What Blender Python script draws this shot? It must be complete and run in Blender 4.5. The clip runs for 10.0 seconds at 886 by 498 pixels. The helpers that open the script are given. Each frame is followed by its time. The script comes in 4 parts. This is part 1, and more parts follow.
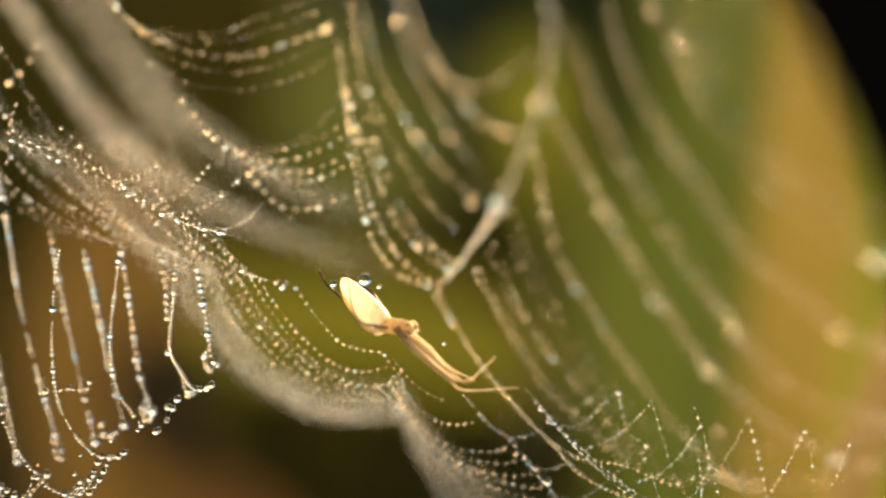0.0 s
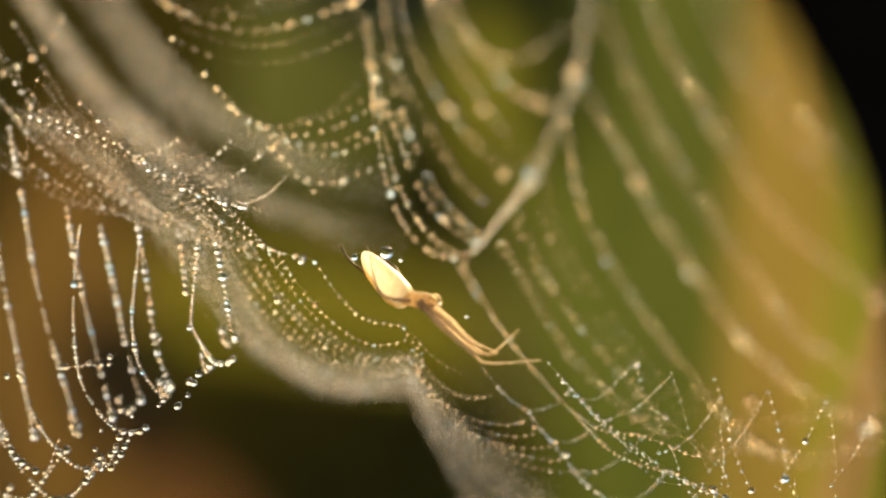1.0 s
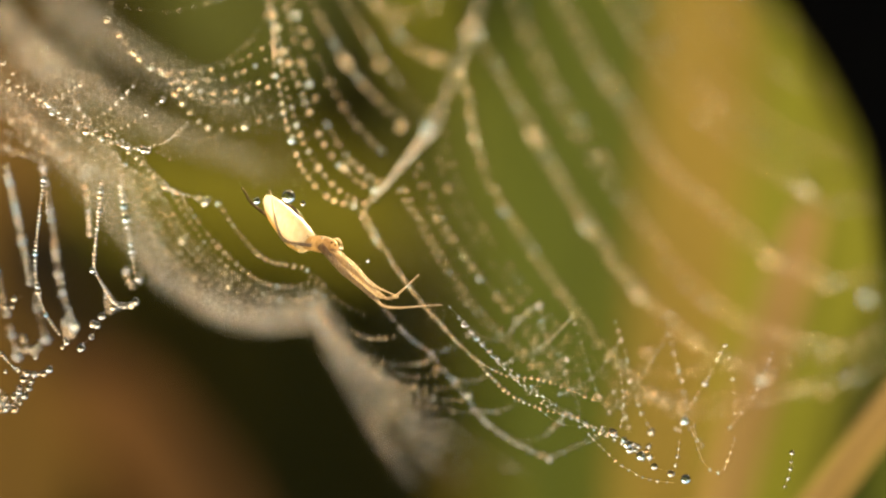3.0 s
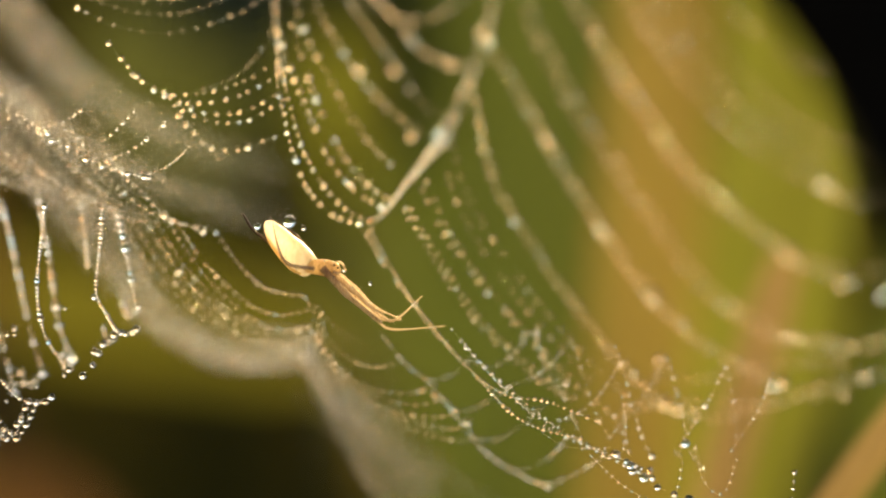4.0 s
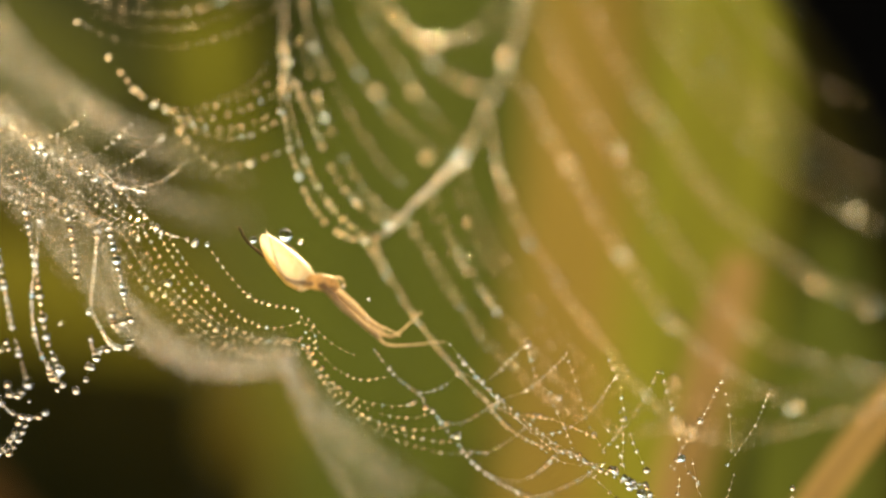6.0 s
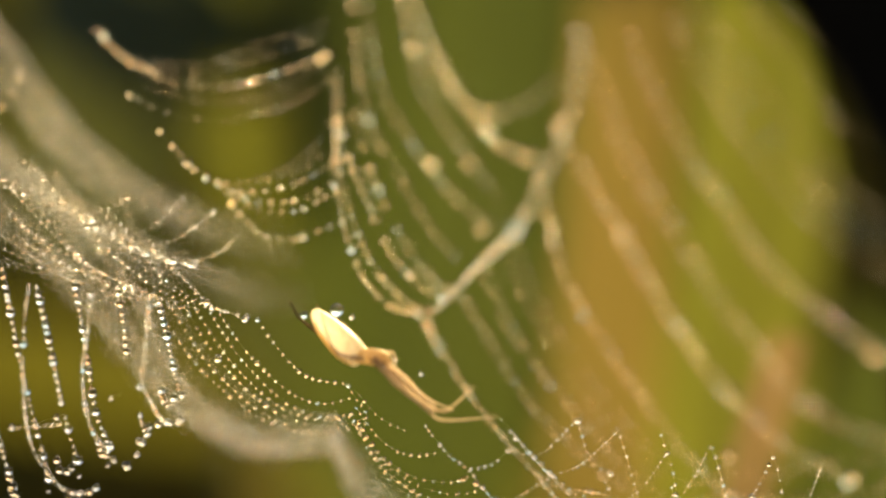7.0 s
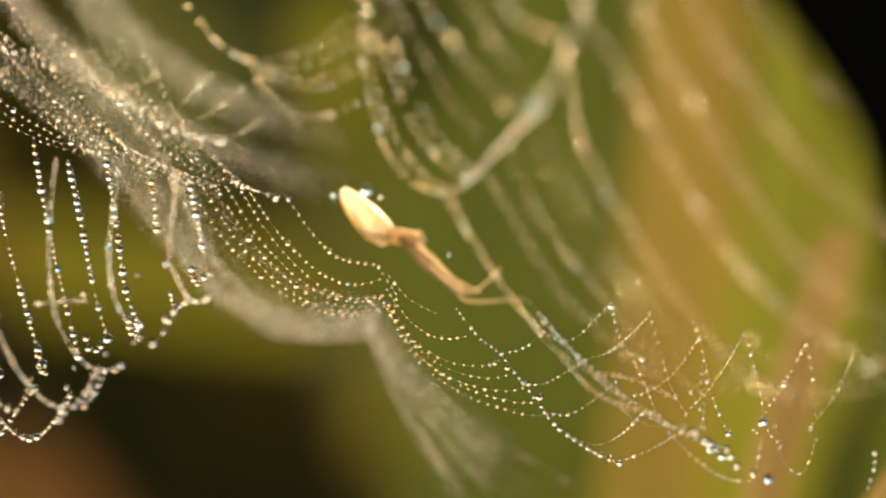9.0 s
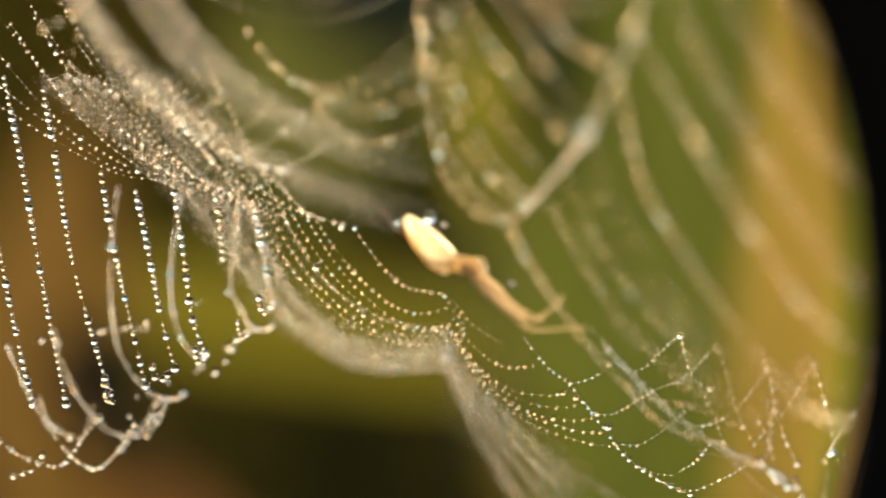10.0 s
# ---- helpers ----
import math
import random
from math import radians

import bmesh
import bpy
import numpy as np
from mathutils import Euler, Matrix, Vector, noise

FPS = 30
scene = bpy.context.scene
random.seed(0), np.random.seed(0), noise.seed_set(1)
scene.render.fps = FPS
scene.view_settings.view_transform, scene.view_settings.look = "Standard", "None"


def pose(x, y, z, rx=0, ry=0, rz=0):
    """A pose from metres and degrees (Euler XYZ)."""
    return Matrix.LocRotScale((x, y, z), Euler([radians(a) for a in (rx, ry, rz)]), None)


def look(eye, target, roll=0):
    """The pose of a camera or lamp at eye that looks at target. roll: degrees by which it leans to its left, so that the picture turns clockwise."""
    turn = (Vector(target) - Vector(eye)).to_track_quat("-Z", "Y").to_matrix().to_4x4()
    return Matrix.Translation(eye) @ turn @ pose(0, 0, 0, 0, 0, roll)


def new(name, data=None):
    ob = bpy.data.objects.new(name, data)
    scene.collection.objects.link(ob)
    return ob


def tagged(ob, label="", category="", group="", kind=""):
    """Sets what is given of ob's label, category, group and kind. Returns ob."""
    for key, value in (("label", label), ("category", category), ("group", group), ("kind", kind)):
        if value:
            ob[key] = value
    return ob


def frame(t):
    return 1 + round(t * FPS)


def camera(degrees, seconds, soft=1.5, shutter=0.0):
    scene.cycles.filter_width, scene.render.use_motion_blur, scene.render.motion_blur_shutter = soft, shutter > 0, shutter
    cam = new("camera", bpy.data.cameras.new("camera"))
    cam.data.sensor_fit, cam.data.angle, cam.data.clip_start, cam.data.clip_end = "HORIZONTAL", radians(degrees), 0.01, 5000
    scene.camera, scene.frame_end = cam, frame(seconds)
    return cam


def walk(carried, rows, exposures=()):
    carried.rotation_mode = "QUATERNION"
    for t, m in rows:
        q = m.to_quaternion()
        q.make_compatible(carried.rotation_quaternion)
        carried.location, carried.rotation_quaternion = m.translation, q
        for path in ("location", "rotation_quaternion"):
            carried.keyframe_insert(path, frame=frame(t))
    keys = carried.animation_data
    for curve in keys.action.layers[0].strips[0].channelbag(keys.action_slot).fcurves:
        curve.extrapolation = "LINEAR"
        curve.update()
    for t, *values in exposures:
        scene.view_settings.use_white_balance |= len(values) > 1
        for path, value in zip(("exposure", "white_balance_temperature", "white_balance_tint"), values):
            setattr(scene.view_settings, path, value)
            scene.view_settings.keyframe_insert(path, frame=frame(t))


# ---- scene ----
import collections

# Lengths below are in millimetres unless they pass through mm(); the web hangs at the origin.
MM = 0.001


def mm(p):
    return Vector(p) * MM


def at(x, y, z, pan, tilt, roll):
    """A camera pose: millimetres, and degrees of pan to the left, tilt upwards and roll."""
    return pose(x * MM, y * MM, z * MM, 90 + tilt, 0, pan) @ pose(0, 0, 0, 0, 0, roll)


# ---- camera ----
cam = camera(5.2, 10.0, 2.1)
cam.data.dof.use_dof = True
cam.data.dof.focus_distance = 0.4738
cam.data.dof.aperture_fstop = 22.0
EXPOSURES = [(0, 2.62, 6900, 4), (1.5, 2.44, 6950, 4), (2.5, 2.63, 6900, 4), (4.5, 2.49, 7150, 4), (6.5, 2.5, 7200, 3), (8.5, 2.45, 7150, 4), (9.5, 2.57, 6900, 4), (10, 2.67, 6850, 4)]
PATH = [
    (0, at(25.04, -462.26, 0.50, 2.773, 0.183, 0.177)),
    (0.5, at(15.50, -462.61, 1.24, 1.736, -0.030, 0.205)),
    (1, at(13.28, -462.48, -0.12, 1.471, 0.100, -0.154)),
    (1.5, at(9.45, -463.99, 2.45, 0.872, -0.534, 0.129)),
    (2, at(5.30, -465.07, 7.53, 0.089, -1.001, 0.223)),
    (2.5, at(18.37, -465.27, 13.96, 1.549, -1.840, 0.164)),
    (2.7, at(21.11, -465.16, 13.28, 1.810, -1.762, 0.134)),
    (3.8, at(2.00, -465.68, -6.80, -0.402, 0.603, -0.837)),
    (4, at(4.95, -465.85, -6.80, -0.115, 0.712, -0.649)),
    (4.5, at(3.70, -466.09, -6.16, -0.428, 0.770, 0.053)),
    (5, at(3.10, -465.30, 2.22, -0.312, -0.114, 0.050)),
    (5.2, at(0.14, -464.30, 3.70, -0.622, -0.371, -0.007)),
    (6.3, at(-18.97, -460.49, -0.34, -2.917, 0.158, -0.522)),
    (6.5, at(-20.44, -460.09, -1.13, -2.985, 0.485, -0.431)),
    (7, at(-18.12, -459.97, -1.37, -2.646, 0.585, -0.554)),
    (7.5, at(-9.88, -461.25, 0.40, -1.283, 0.015, 0.244)),
    (8, at(-8.30, -460.21, -1.16, -0.904, 0.078, 0.335)),
    (8.5, at(-9.95, -459.01, -4.99, -1.203, 0.400, 0.409)),
    (9, at(-7.90, -457.22, -5.72, -1.230, 0.421, 0.252)),
    (9.5, at(-0.06, -455.91, -2.21, -0.370, 0.069, 0.437)),
    (10, at(4.59, -454.55, -8.09, 0.682, 0.880, 0.341)),
]
walk(cam, PATH, EXPOSURES)

# ---- light ----
SUN_EL, SUN_AZ = 18.0, 14.0      # degrees: height, and turn from straight behind the web to the right
world = bpy.data.worlds.new("sky")
scene.world = world
world.use_nodes = True
wn = world.node_tree.nodes
sky = wn.new("ShaderNodeTexSky")
sky.sky_type, sky.sun_disc = "NISHITA", False
sky.air_density, sky.dust_density, sky.ozone_density = 0.7, 1.8, 0.3      # low morning mist
sky.sun_elevation, sky.sun_rotation = radians(SUN_EL), radians(SUN_AZ)
world.node_tree.links.new(sky.outputs["Color"], wn["Background"].inputs["Color"])
wn["Background"].inputs["Strength"].default_value = 0.03
sun = new("sun", bpy.data.lights.new("sun", "SUN"))
sun.data.energy, sun.data.angle, sun.data.color = 5.0, radians(1.2), (1.0, 0.705, 0.35)
to_sun = Vector((math.sin(radians(SUN_AZ)) * math.cos(radians(SUN_EL)), math.cos(radians(SUN_AZ)) * math.cos(radians(SUN_EL)), math.sin(radians(SUN_EL))))
sun.matrix_world = look(to_sun, (0, 0, 0))


# ---- materials ----
def material(name):
    m = bpy.data.materials.new(name)
    m.use_nodes = True
    m.node_tree.nodes.clear()
    return m, m.node_tree.nodes, m.node_tree.links


def noise_ramp(n, l, scale, low, high, detail=4.0, stretch=None):
    tex = n.new("ShaderNodeTexNoise")
    tex.inputs["Scale"].default_value, tex.inputs["Detail"].default_value = scale, detail
    co = n.new("ShaderNodeTexCoord")
    mapping = n.new("ShaderNodeMapping")
    mapping.inputs["Scale"].default_value = stretch or (1, 1, 1)
    l.new(co.outputs["Object"], mapping.inputs["Vector"])
    l.new(mapping.outputs["Vector"], tex.inputs["Vector"])
    ramp = n.new("ShaderNodeValToRGB")
    ramp.color_ramp.elements[0].position, ramp.color_ramp.elements[1].position = 0.32, 0.68
    ramp.color_ramp.elements[0].color, ramp.color_ramp.elements[1].color = (*low, 1), (*high, 1)
    l.new(tex.outputs["Fac"], ramp.inputs["Fac"])
    return tex, ramp


# water tints that paint the colours of refracted sun into the drops
PRISM_TINTS = ((0.0, (1.0, 0.7, 0.42)), (0.1, (1.0, 0.84, 0.62)), (0.22, (1.0, 0.93, 0.82)), (0.6, (1.0, 0.99, 0.96)), (0.78, (0.93, 1.0, 1.0)), (0.9, (0.76, 0.96, 1.0)), (1.0, (0.62, 0.86, 1.0)))
SUN_PALE_TINTS = ((0.0, (1.0, 0.72, 0.44)), (0.2, (1.0, 0.82, 0.58)), (0.6, (1.0, 0.91, 0.72)), (1.0, (0.96, 0.98, 0.92)))
SUN_AMBER_TINTS = ((0.0, (1.0, 0.72, 0.44)), (0.15, (1.0, 0.74, 0.45)), (0.4, (1.0, 0.76, 0.43)), (0.8, (1.0, 0.83, 0.54)), (0.93, (0.92, 0.96, 0.8)), (1.0, (0.78, 0.96, 1.0)))


def water_material(name, rough, tones=PRISM_TINTS):
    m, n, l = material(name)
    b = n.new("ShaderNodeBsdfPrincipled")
    # random tint per drop: split sunlight painted into the water's base colour
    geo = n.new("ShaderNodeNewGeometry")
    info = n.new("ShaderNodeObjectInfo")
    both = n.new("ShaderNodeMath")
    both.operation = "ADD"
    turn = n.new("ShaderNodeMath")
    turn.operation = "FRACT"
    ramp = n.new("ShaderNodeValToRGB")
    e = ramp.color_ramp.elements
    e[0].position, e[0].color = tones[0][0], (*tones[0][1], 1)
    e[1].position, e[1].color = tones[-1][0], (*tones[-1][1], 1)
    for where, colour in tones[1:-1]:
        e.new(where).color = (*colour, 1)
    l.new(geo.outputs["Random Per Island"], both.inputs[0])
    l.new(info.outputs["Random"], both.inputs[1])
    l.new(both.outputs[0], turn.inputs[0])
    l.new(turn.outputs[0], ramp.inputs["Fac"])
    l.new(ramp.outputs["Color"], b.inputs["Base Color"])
    b.inputs["Transmission Weight"].default_value, b.inputs["IOR"].default_value = 1.0, 1.33
    b.inputs["Roughness"].default_value = rough
    o = n.new("ShaderNodeOutputMaterial")
    l.new(b.outputs[0], o.inputs["Surface"])
    return m


def silk_material():
    m, n, l = material("silk")
    b = n.new("ShaderNodeBsdfPrincipled")
    _, ramp = noise_ramp(n, l, 900.0, (0.62, 0.6, 0.55), (0.85, 0.83, 0.78))
    l.new(ramp.outputs["Color"], b.inputs["Base Color"])
    b.inputs["Roughness"].default_value = 0.35
    tr = n.new("ShaderNodeBsdfTranslucent")
    l.new(ramp.outputs["Color"], tr.inputs["Color"])
    mix = n.new("ShaderNodeMixShader")
    mix.inputs[0].default_value = 0.5
    o = n.new("ShaderNodeOutputMaterial")
    l.new(b.outputs[0], mix.inputs[1])
    l.new(tr.outputs[0], mix.inputs[2])
    l.new(mix.outputs[0], o.inputs["Surface"])
    return m


def leaf_material(name, low, high, through_share=0.55, scale=60.0, rough=0.5, clear=0.0, shine=0.5):
    m, n, l = material(name)
    b = n.new("ShaderNodeBsdfPrincipled")
    tex, ramp = noise_ramp(n, l, scale, low, high, 5.0, (3, 3, 0.5))
    l.new(ramp.outputs["Color"], b.inputs["Base Color"])
    b.inputs["Roughness"].default_value, b.inputs["Specular IOR Level"].default_value = rough, shine
    bump = n.new("ShaderNodeBump")
    bump.inputs["Strength"].default_value, bump.inputs["Distance"].default_value = 0.3, 0.0003
    l.new(tex.outputs["Fac"], bump.inputs["Height"])
    l.new(bump.outputs["Normal"], b.inputs["Normal"])
    tr = n.new("ShaderNodeBsdfTranslucent")
    l.new(ramp.outputs["Color"], tr.inputs["Color"])
    mix = n.new("ShaderNodeMixShader")
    mix.inputs[0].default_value = through_share
    o = n.new("ShaderNodeOutputMaterial")
    l.new(b.outputs[0], mix.inputs[1])
    l.new(tr.outputs[0], mix.inputs[2])
    last = mix
    if clear:               # a thin horny skin also lets some light straight through
        bare = n.new("ShaderNodeBsdfTransparent")
        bare.inputs["Color"].default_value = (0.97, 0.92, 0.85, 1)
        last = n.new("ShaderNodeMixShader")
        last.inputs[0].default_value = clear
        l.new(mix.outputs[0], last.inputs[1])
        l.new(bare.outputs[0], last.inputs[2])
    l.new(last.outputs[0], o.inputs["Surface"])
    return m


def plain_material(name, low, high, rough, scale, shine=0.5):
    m, n, l = material(name)
    b = n.new("ShaderNodeBsdfPrincipled")
    _, ramp = noise_ramp(n, l, scale, low, high)
    l.new(ramp.outputs["Color"], b.inputs["Base Color"])
    b.inputs["Roughness"].default_value = rough
    b.inputs["Specular IOR Level"].default_value = shine
    o = n.new("ShaderNodeOutputMaterial")
    l.new(b.outputs[0], o.inputs["Surface"])
    return m


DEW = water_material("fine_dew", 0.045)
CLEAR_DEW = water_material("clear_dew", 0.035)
PALE_DEW = water_material("sun_tinted_pale_dew", 0.045, SUN_PALE_TINTS)
AMBER_DEW = water_material("sun_tinted_amber_dew", 0.05, SUN_AMBER_TINTS)
SILK = silk_material()
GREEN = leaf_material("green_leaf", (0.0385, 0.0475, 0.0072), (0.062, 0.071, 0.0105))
# darker, less see-through copy of the green leaf: shade put into the colour
SHADED = leaf_material("shade_toned_green_leaf", (0.02, 0.03, 0.0056), (0.037, 0.05, 0.009), 0.45)
OLIVE = leaf_material("olive_leaf", (0.0517, 0.0486, 0.0073), (0.0905, 0.0765, 0.011))
STRAW = leaf_material("straw", (0.056, 0.047, 0.0135), (0.087, 0.071, 0.02))
BROWN = leaf_material("withered_leaf", (0.028, 0.0195, 0.0065), (0.048, 0.032, 0.0095))
UMBER = leaf_material("rotten_leaf", (0.018, 0.011, 0.005), (0.036, 0.02, 0.008))
LIME = leaf_material("yellow_green_leaf", (0.033, 0.036, 0.005), (0.054, 0.055, 0.007))
STEM = leaf_material("reddish_stem", (0.09, 0.068, 0.032), (0.14, 0.105, 0.05), 0.5)
ABDOMEN = leaf_material("spider_abdomen", (0.86, 0.8, 0.68), (0.98, 0.95, 0.88), 0.86, 1700.0, 0.35)
LEG = leaf_material("spider_leg", (0.38, 0.32, 0.255), (0.68, 0.6, 0.5), 0.6, 5000.0, 0.28, 0.48)
THORAX = leaf_material("spider_thorax", (0.5, 0.38, 0.22), (0.85, 0.74, 0.54), 0.75, 2500.0, 0.35)
BAND = leaf_material("spider_band", (0.62, 0.44, 0.2), (0.8, 0.62, 0.34), 0.65, 3000.0, 0.4, 0.6)
FLANK = leaf_material("spider_flank", (0.9, 0.72, 0.42), (0.96, 0.85, 0.6), 0.85, 3000.0, 0.4)
DARK_LEG = leaf_material("spider_dark_leg", (0.06, 0.035, 0.018), (0.2, 0.12, 0.06), 0.35, 4000.0, 0.35)
BLACK = plain_material("black_plastic", (0.005, 0.0035, 0.0025), (0.009, 0.006, 0.004), 0.8, 300.0, 0.08)
SOIL = plain_material("dark_grassy_soil", (0.02, 0.022, 0.008), (0.06, 0.055, 0.02), 0.95, 12.0)
# dim leaf green: shade put into its colour and low see-through share
DEEP = leaf_material("shade_dimmed_green_leaf", (0.028, 0.036, 0.008), (0.046, 0.055, 0.011), 0.32)
GRASS = leaf_material("tall_grass", (0.026, 0.031, 0.007), (0.066, 0.054, 0.011), 0.2, 6.0, 0.8, 0.0, 0.1)
THICKET = leaf_material("dark_thicket", (0.033, 0.036, 0.007), (0.08, 0.066, 0.011), 0.09, 9.0, 0.9, 0.0, 0.1)


# ---- mesh helpers ----
def part(name, bm, mat, parent=None, label="", smooth=True):
    me = bpy.data.meshes.new(name)
    bm.to_mesh(me)
    bm.free()
    if smooth:
        me.shade_smooth()
    me.materials.append(mat)
    ob = new(name, me)
    ob.parent = parent
    if label:
        tagged(ob, label)
    return ob


def thing(name, label, category, kind="", place=(0, 0, 0)):
    ob = new(name)
    ob.location = mm(place)
    return tagged(ob, label, category, "", kind)


def curve_points(ctrl, steps):
    """Points along a smooth line through the control points (Catmull-Rom), evenly by parameter."""
    c = np.array(ctrl, float)
    if len(c) == 2:
        return c[0] + (c[1] - c[0]) * np.linspace(0, 1, steps)[:, None]
    c = np.vstack([2 * c[0] - c[1], c, 2 * c[-1] - c[-2]])
    u = np.linspace(0, len(c) - 3, steps)
    i = np.minimum(u.astype(int), len(c) - 4)
    f = (u - i)[:, None]
    a, b, d, e = c[i], c[i + 1], c[i + 2], c[i + 3]
    return 0.5 * (2 * b + (d - a) * f + (2 * a - 5 * b + 4 * d - e) * f ** 2 + (3 * b - a - 3 * d + e) * f ** 3)


def tube(bm, points, radii, sides=6, flat=1.0):
    """A tube through points (millimetres) with a radius at each, closed at its ends."""
    points = np.array(points, float)
    rings = []
    up = Vector((0.13, -0.9, 0.4))
    for k, p in enumerate(points):
        d = Vector(points[min(k + 1, len(points) - 1)] - points[max(k - 1, 0)]).normalized()
        side = d.cross(up).normalized()
        top = side.cross(d)
        rings.append([bm.verts.new(mm(Vector(p) + (side * math.cos(a) + top * (math.sin(a) * flat)) * radii[k]))
                      for a in (2 * math.pi * j / sides for j in range(sides))])
    for r, s in zip(rings, rings[1:]):
        for j in range(sides):
            bm.faces.new((r[j], r[(j + 1) % sides], s[(j + 1) % sides], s[j]))
    bm.faces.new(rings[0][::-1])
    bm.faces.new(rings[-1])


def ball(level):
    bm = bmesh.new()
    bmesh.ops.create_icosphere(bm, subdivisions=level, radius=1.0)
    v = np.array([p.co[:] for p in bm.verts])
    bm.verts.index_update()
    f = np.array([[p.index for p in q.verts] for q in bm.faces])
    bm.free()
    return v, f


BALL_V, BALL_F = ball(2)
FINE_V, FINE_F = ball(3)


def drop_mesh(mat):
    me = bpy.data.meshes.new("dew_drop")
    me.from_pydata((FINE_V * MM).tolist(), [], FINE_F.tolist())
    me.shade_smooth()
    me.materials.append(mat)
    return me


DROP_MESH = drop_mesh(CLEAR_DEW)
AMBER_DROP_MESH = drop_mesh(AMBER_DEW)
AMBER_WEBS = set()          # webs whose dew is tinted amber, as if low sun broke in it


def joined_drops(name, centres, radii, parent, mat):
    centres, radii = np.array(centres), np.array(radii)
    n, nv, nf = len(centres), len(BALL_V), len(BALL_F)
    v = (centres[:, None, :] + BALL_V[None] * radii[:, None, None]).reshape(-1, 3) * MM
    f = (BALL_F[None] + (np.arange(n) * nv)[:, None, None]).reshape(-1, 3)
    me = bpy.data.meshes.new(name)
    me.vertices.add(n * nv)
    me.vertices.foreach_set("co", v.ravel())
    me.loops.add(n * nf * 3)
    me.loops.foreach_set("vertex_index", f.ravel())
    me.polygons.add(n * nf)
    me.polygons.foreach_set("loop_start", np.arange(n * nf) * 3)
    me.update(calc_edges=True)
    me.shade_smooth()
    me.materials.append(mat)
    ob = new(name, me)
    ob.parent = parent
    return tagged(ob, "small beads of dew on a silk thread", "", "", "stuff")


rng = np.random.default_rng(7)
single_drops = collections.Counter()


def strands(web, name, first, last, n, drop, gap, jitter, thick, vary, big=0):
    """n silk threads that pass evenly from the line first to the line last, strung with dew."""
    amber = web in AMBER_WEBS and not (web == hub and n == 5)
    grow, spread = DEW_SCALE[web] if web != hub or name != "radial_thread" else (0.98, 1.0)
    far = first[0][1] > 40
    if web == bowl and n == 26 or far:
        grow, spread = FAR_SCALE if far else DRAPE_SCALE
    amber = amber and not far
    drop, gap = drop * grow, gap * spread
    for k in range(n):
        share = k / (n - 1) if n > 1 else 0.0
        ctrl = np.array(first, float)
        if last is not None:
            a = curve_points(first, 9)
            b = curve_points(last, 9)
            ctrl = a + (b - a) * share
            if 22 < n < 30:                 # the ends of a dense sheet are ragged
                ctrl = curve_points(ctrl, 41)[:int(41 * rng.uniform(0.72, 1.0))]
                ctrl = ctrl[np.linspace(0, len(ctrl) - 1, 9).astype(int)]
            wob = rng.normal(0, jitter, (3, 3))
            ctrl = ctrl + curve_points(wob, 9)
        length = np.linalg.norm(np.diff(ctrl, axis=0), axis=1).sum()
        line = curve_points(ctrl, max(14, int(length / 0.5)))
        bm = bmesh.new()
        tube(bm, line, np.full(len(line), thick), 5)
        thread = part(name, bm, SILK, web)
        # beads along the thread, in runs of larger and smaller ones
        fine = curve_points(ctrl, max(60, int(length / 0.08)))
        walked = np.concatenate([[0], np.cumsum(np.linalg.norm(np.diff(fine, axis=0), axis=1))])
        centres, radii = [], []
        s, phase = rng.uniform(0, gap), rng.uniform(0, 6.28)
        while s < walked[-1]:
            run = 0.9 + 0.14 * math.sin(s / (gap * 6.0) + phase) + 0.08 * math.sin(s / (gap * 2.3) + 2 * phase)
            r = drop * run * math.exp(rng.normal(0, vary)) * (1.5 if rng.random() < 0.08 else 1.0)
            r = min(r, 0.2)
            p = np.array([np.interp(s, walked, fine[:, q]) for q in range(3)])
            p = p + rng.normal(0, thick * 0.8, 3)
            if rng.random() > 0.03:
                centres.append(p)
                radii.append(r)
            s += gap * math.exp(rng.normal(0, 0.1)) * (0.75 + 0.4 * r / drop) * (1.8 if rng.random() < 0.025 else 1.0)
        for q in range(min(big, len(radii))):
            radii[len(radii) - 1 if q == 0 else int(rng.integers(len(radii)))] *= 1.7 if q == 0 else 1.35
        radii = [min(r, 0.235) for r in radii]
        order = np.argsort(radii)[::-1]
        keep = [] if big == 0 or single_drops[web.name] >= 70 else list(order[:big * 3])
        for i in keep:
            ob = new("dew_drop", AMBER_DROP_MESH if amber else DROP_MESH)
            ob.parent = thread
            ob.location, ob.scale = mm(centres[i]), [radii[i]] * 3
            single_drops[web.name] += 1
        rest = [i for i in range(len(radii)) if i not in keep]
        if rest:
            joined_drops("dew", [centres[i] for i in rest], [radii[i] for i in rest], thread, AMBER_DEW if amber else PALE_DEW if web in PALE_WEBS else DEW)


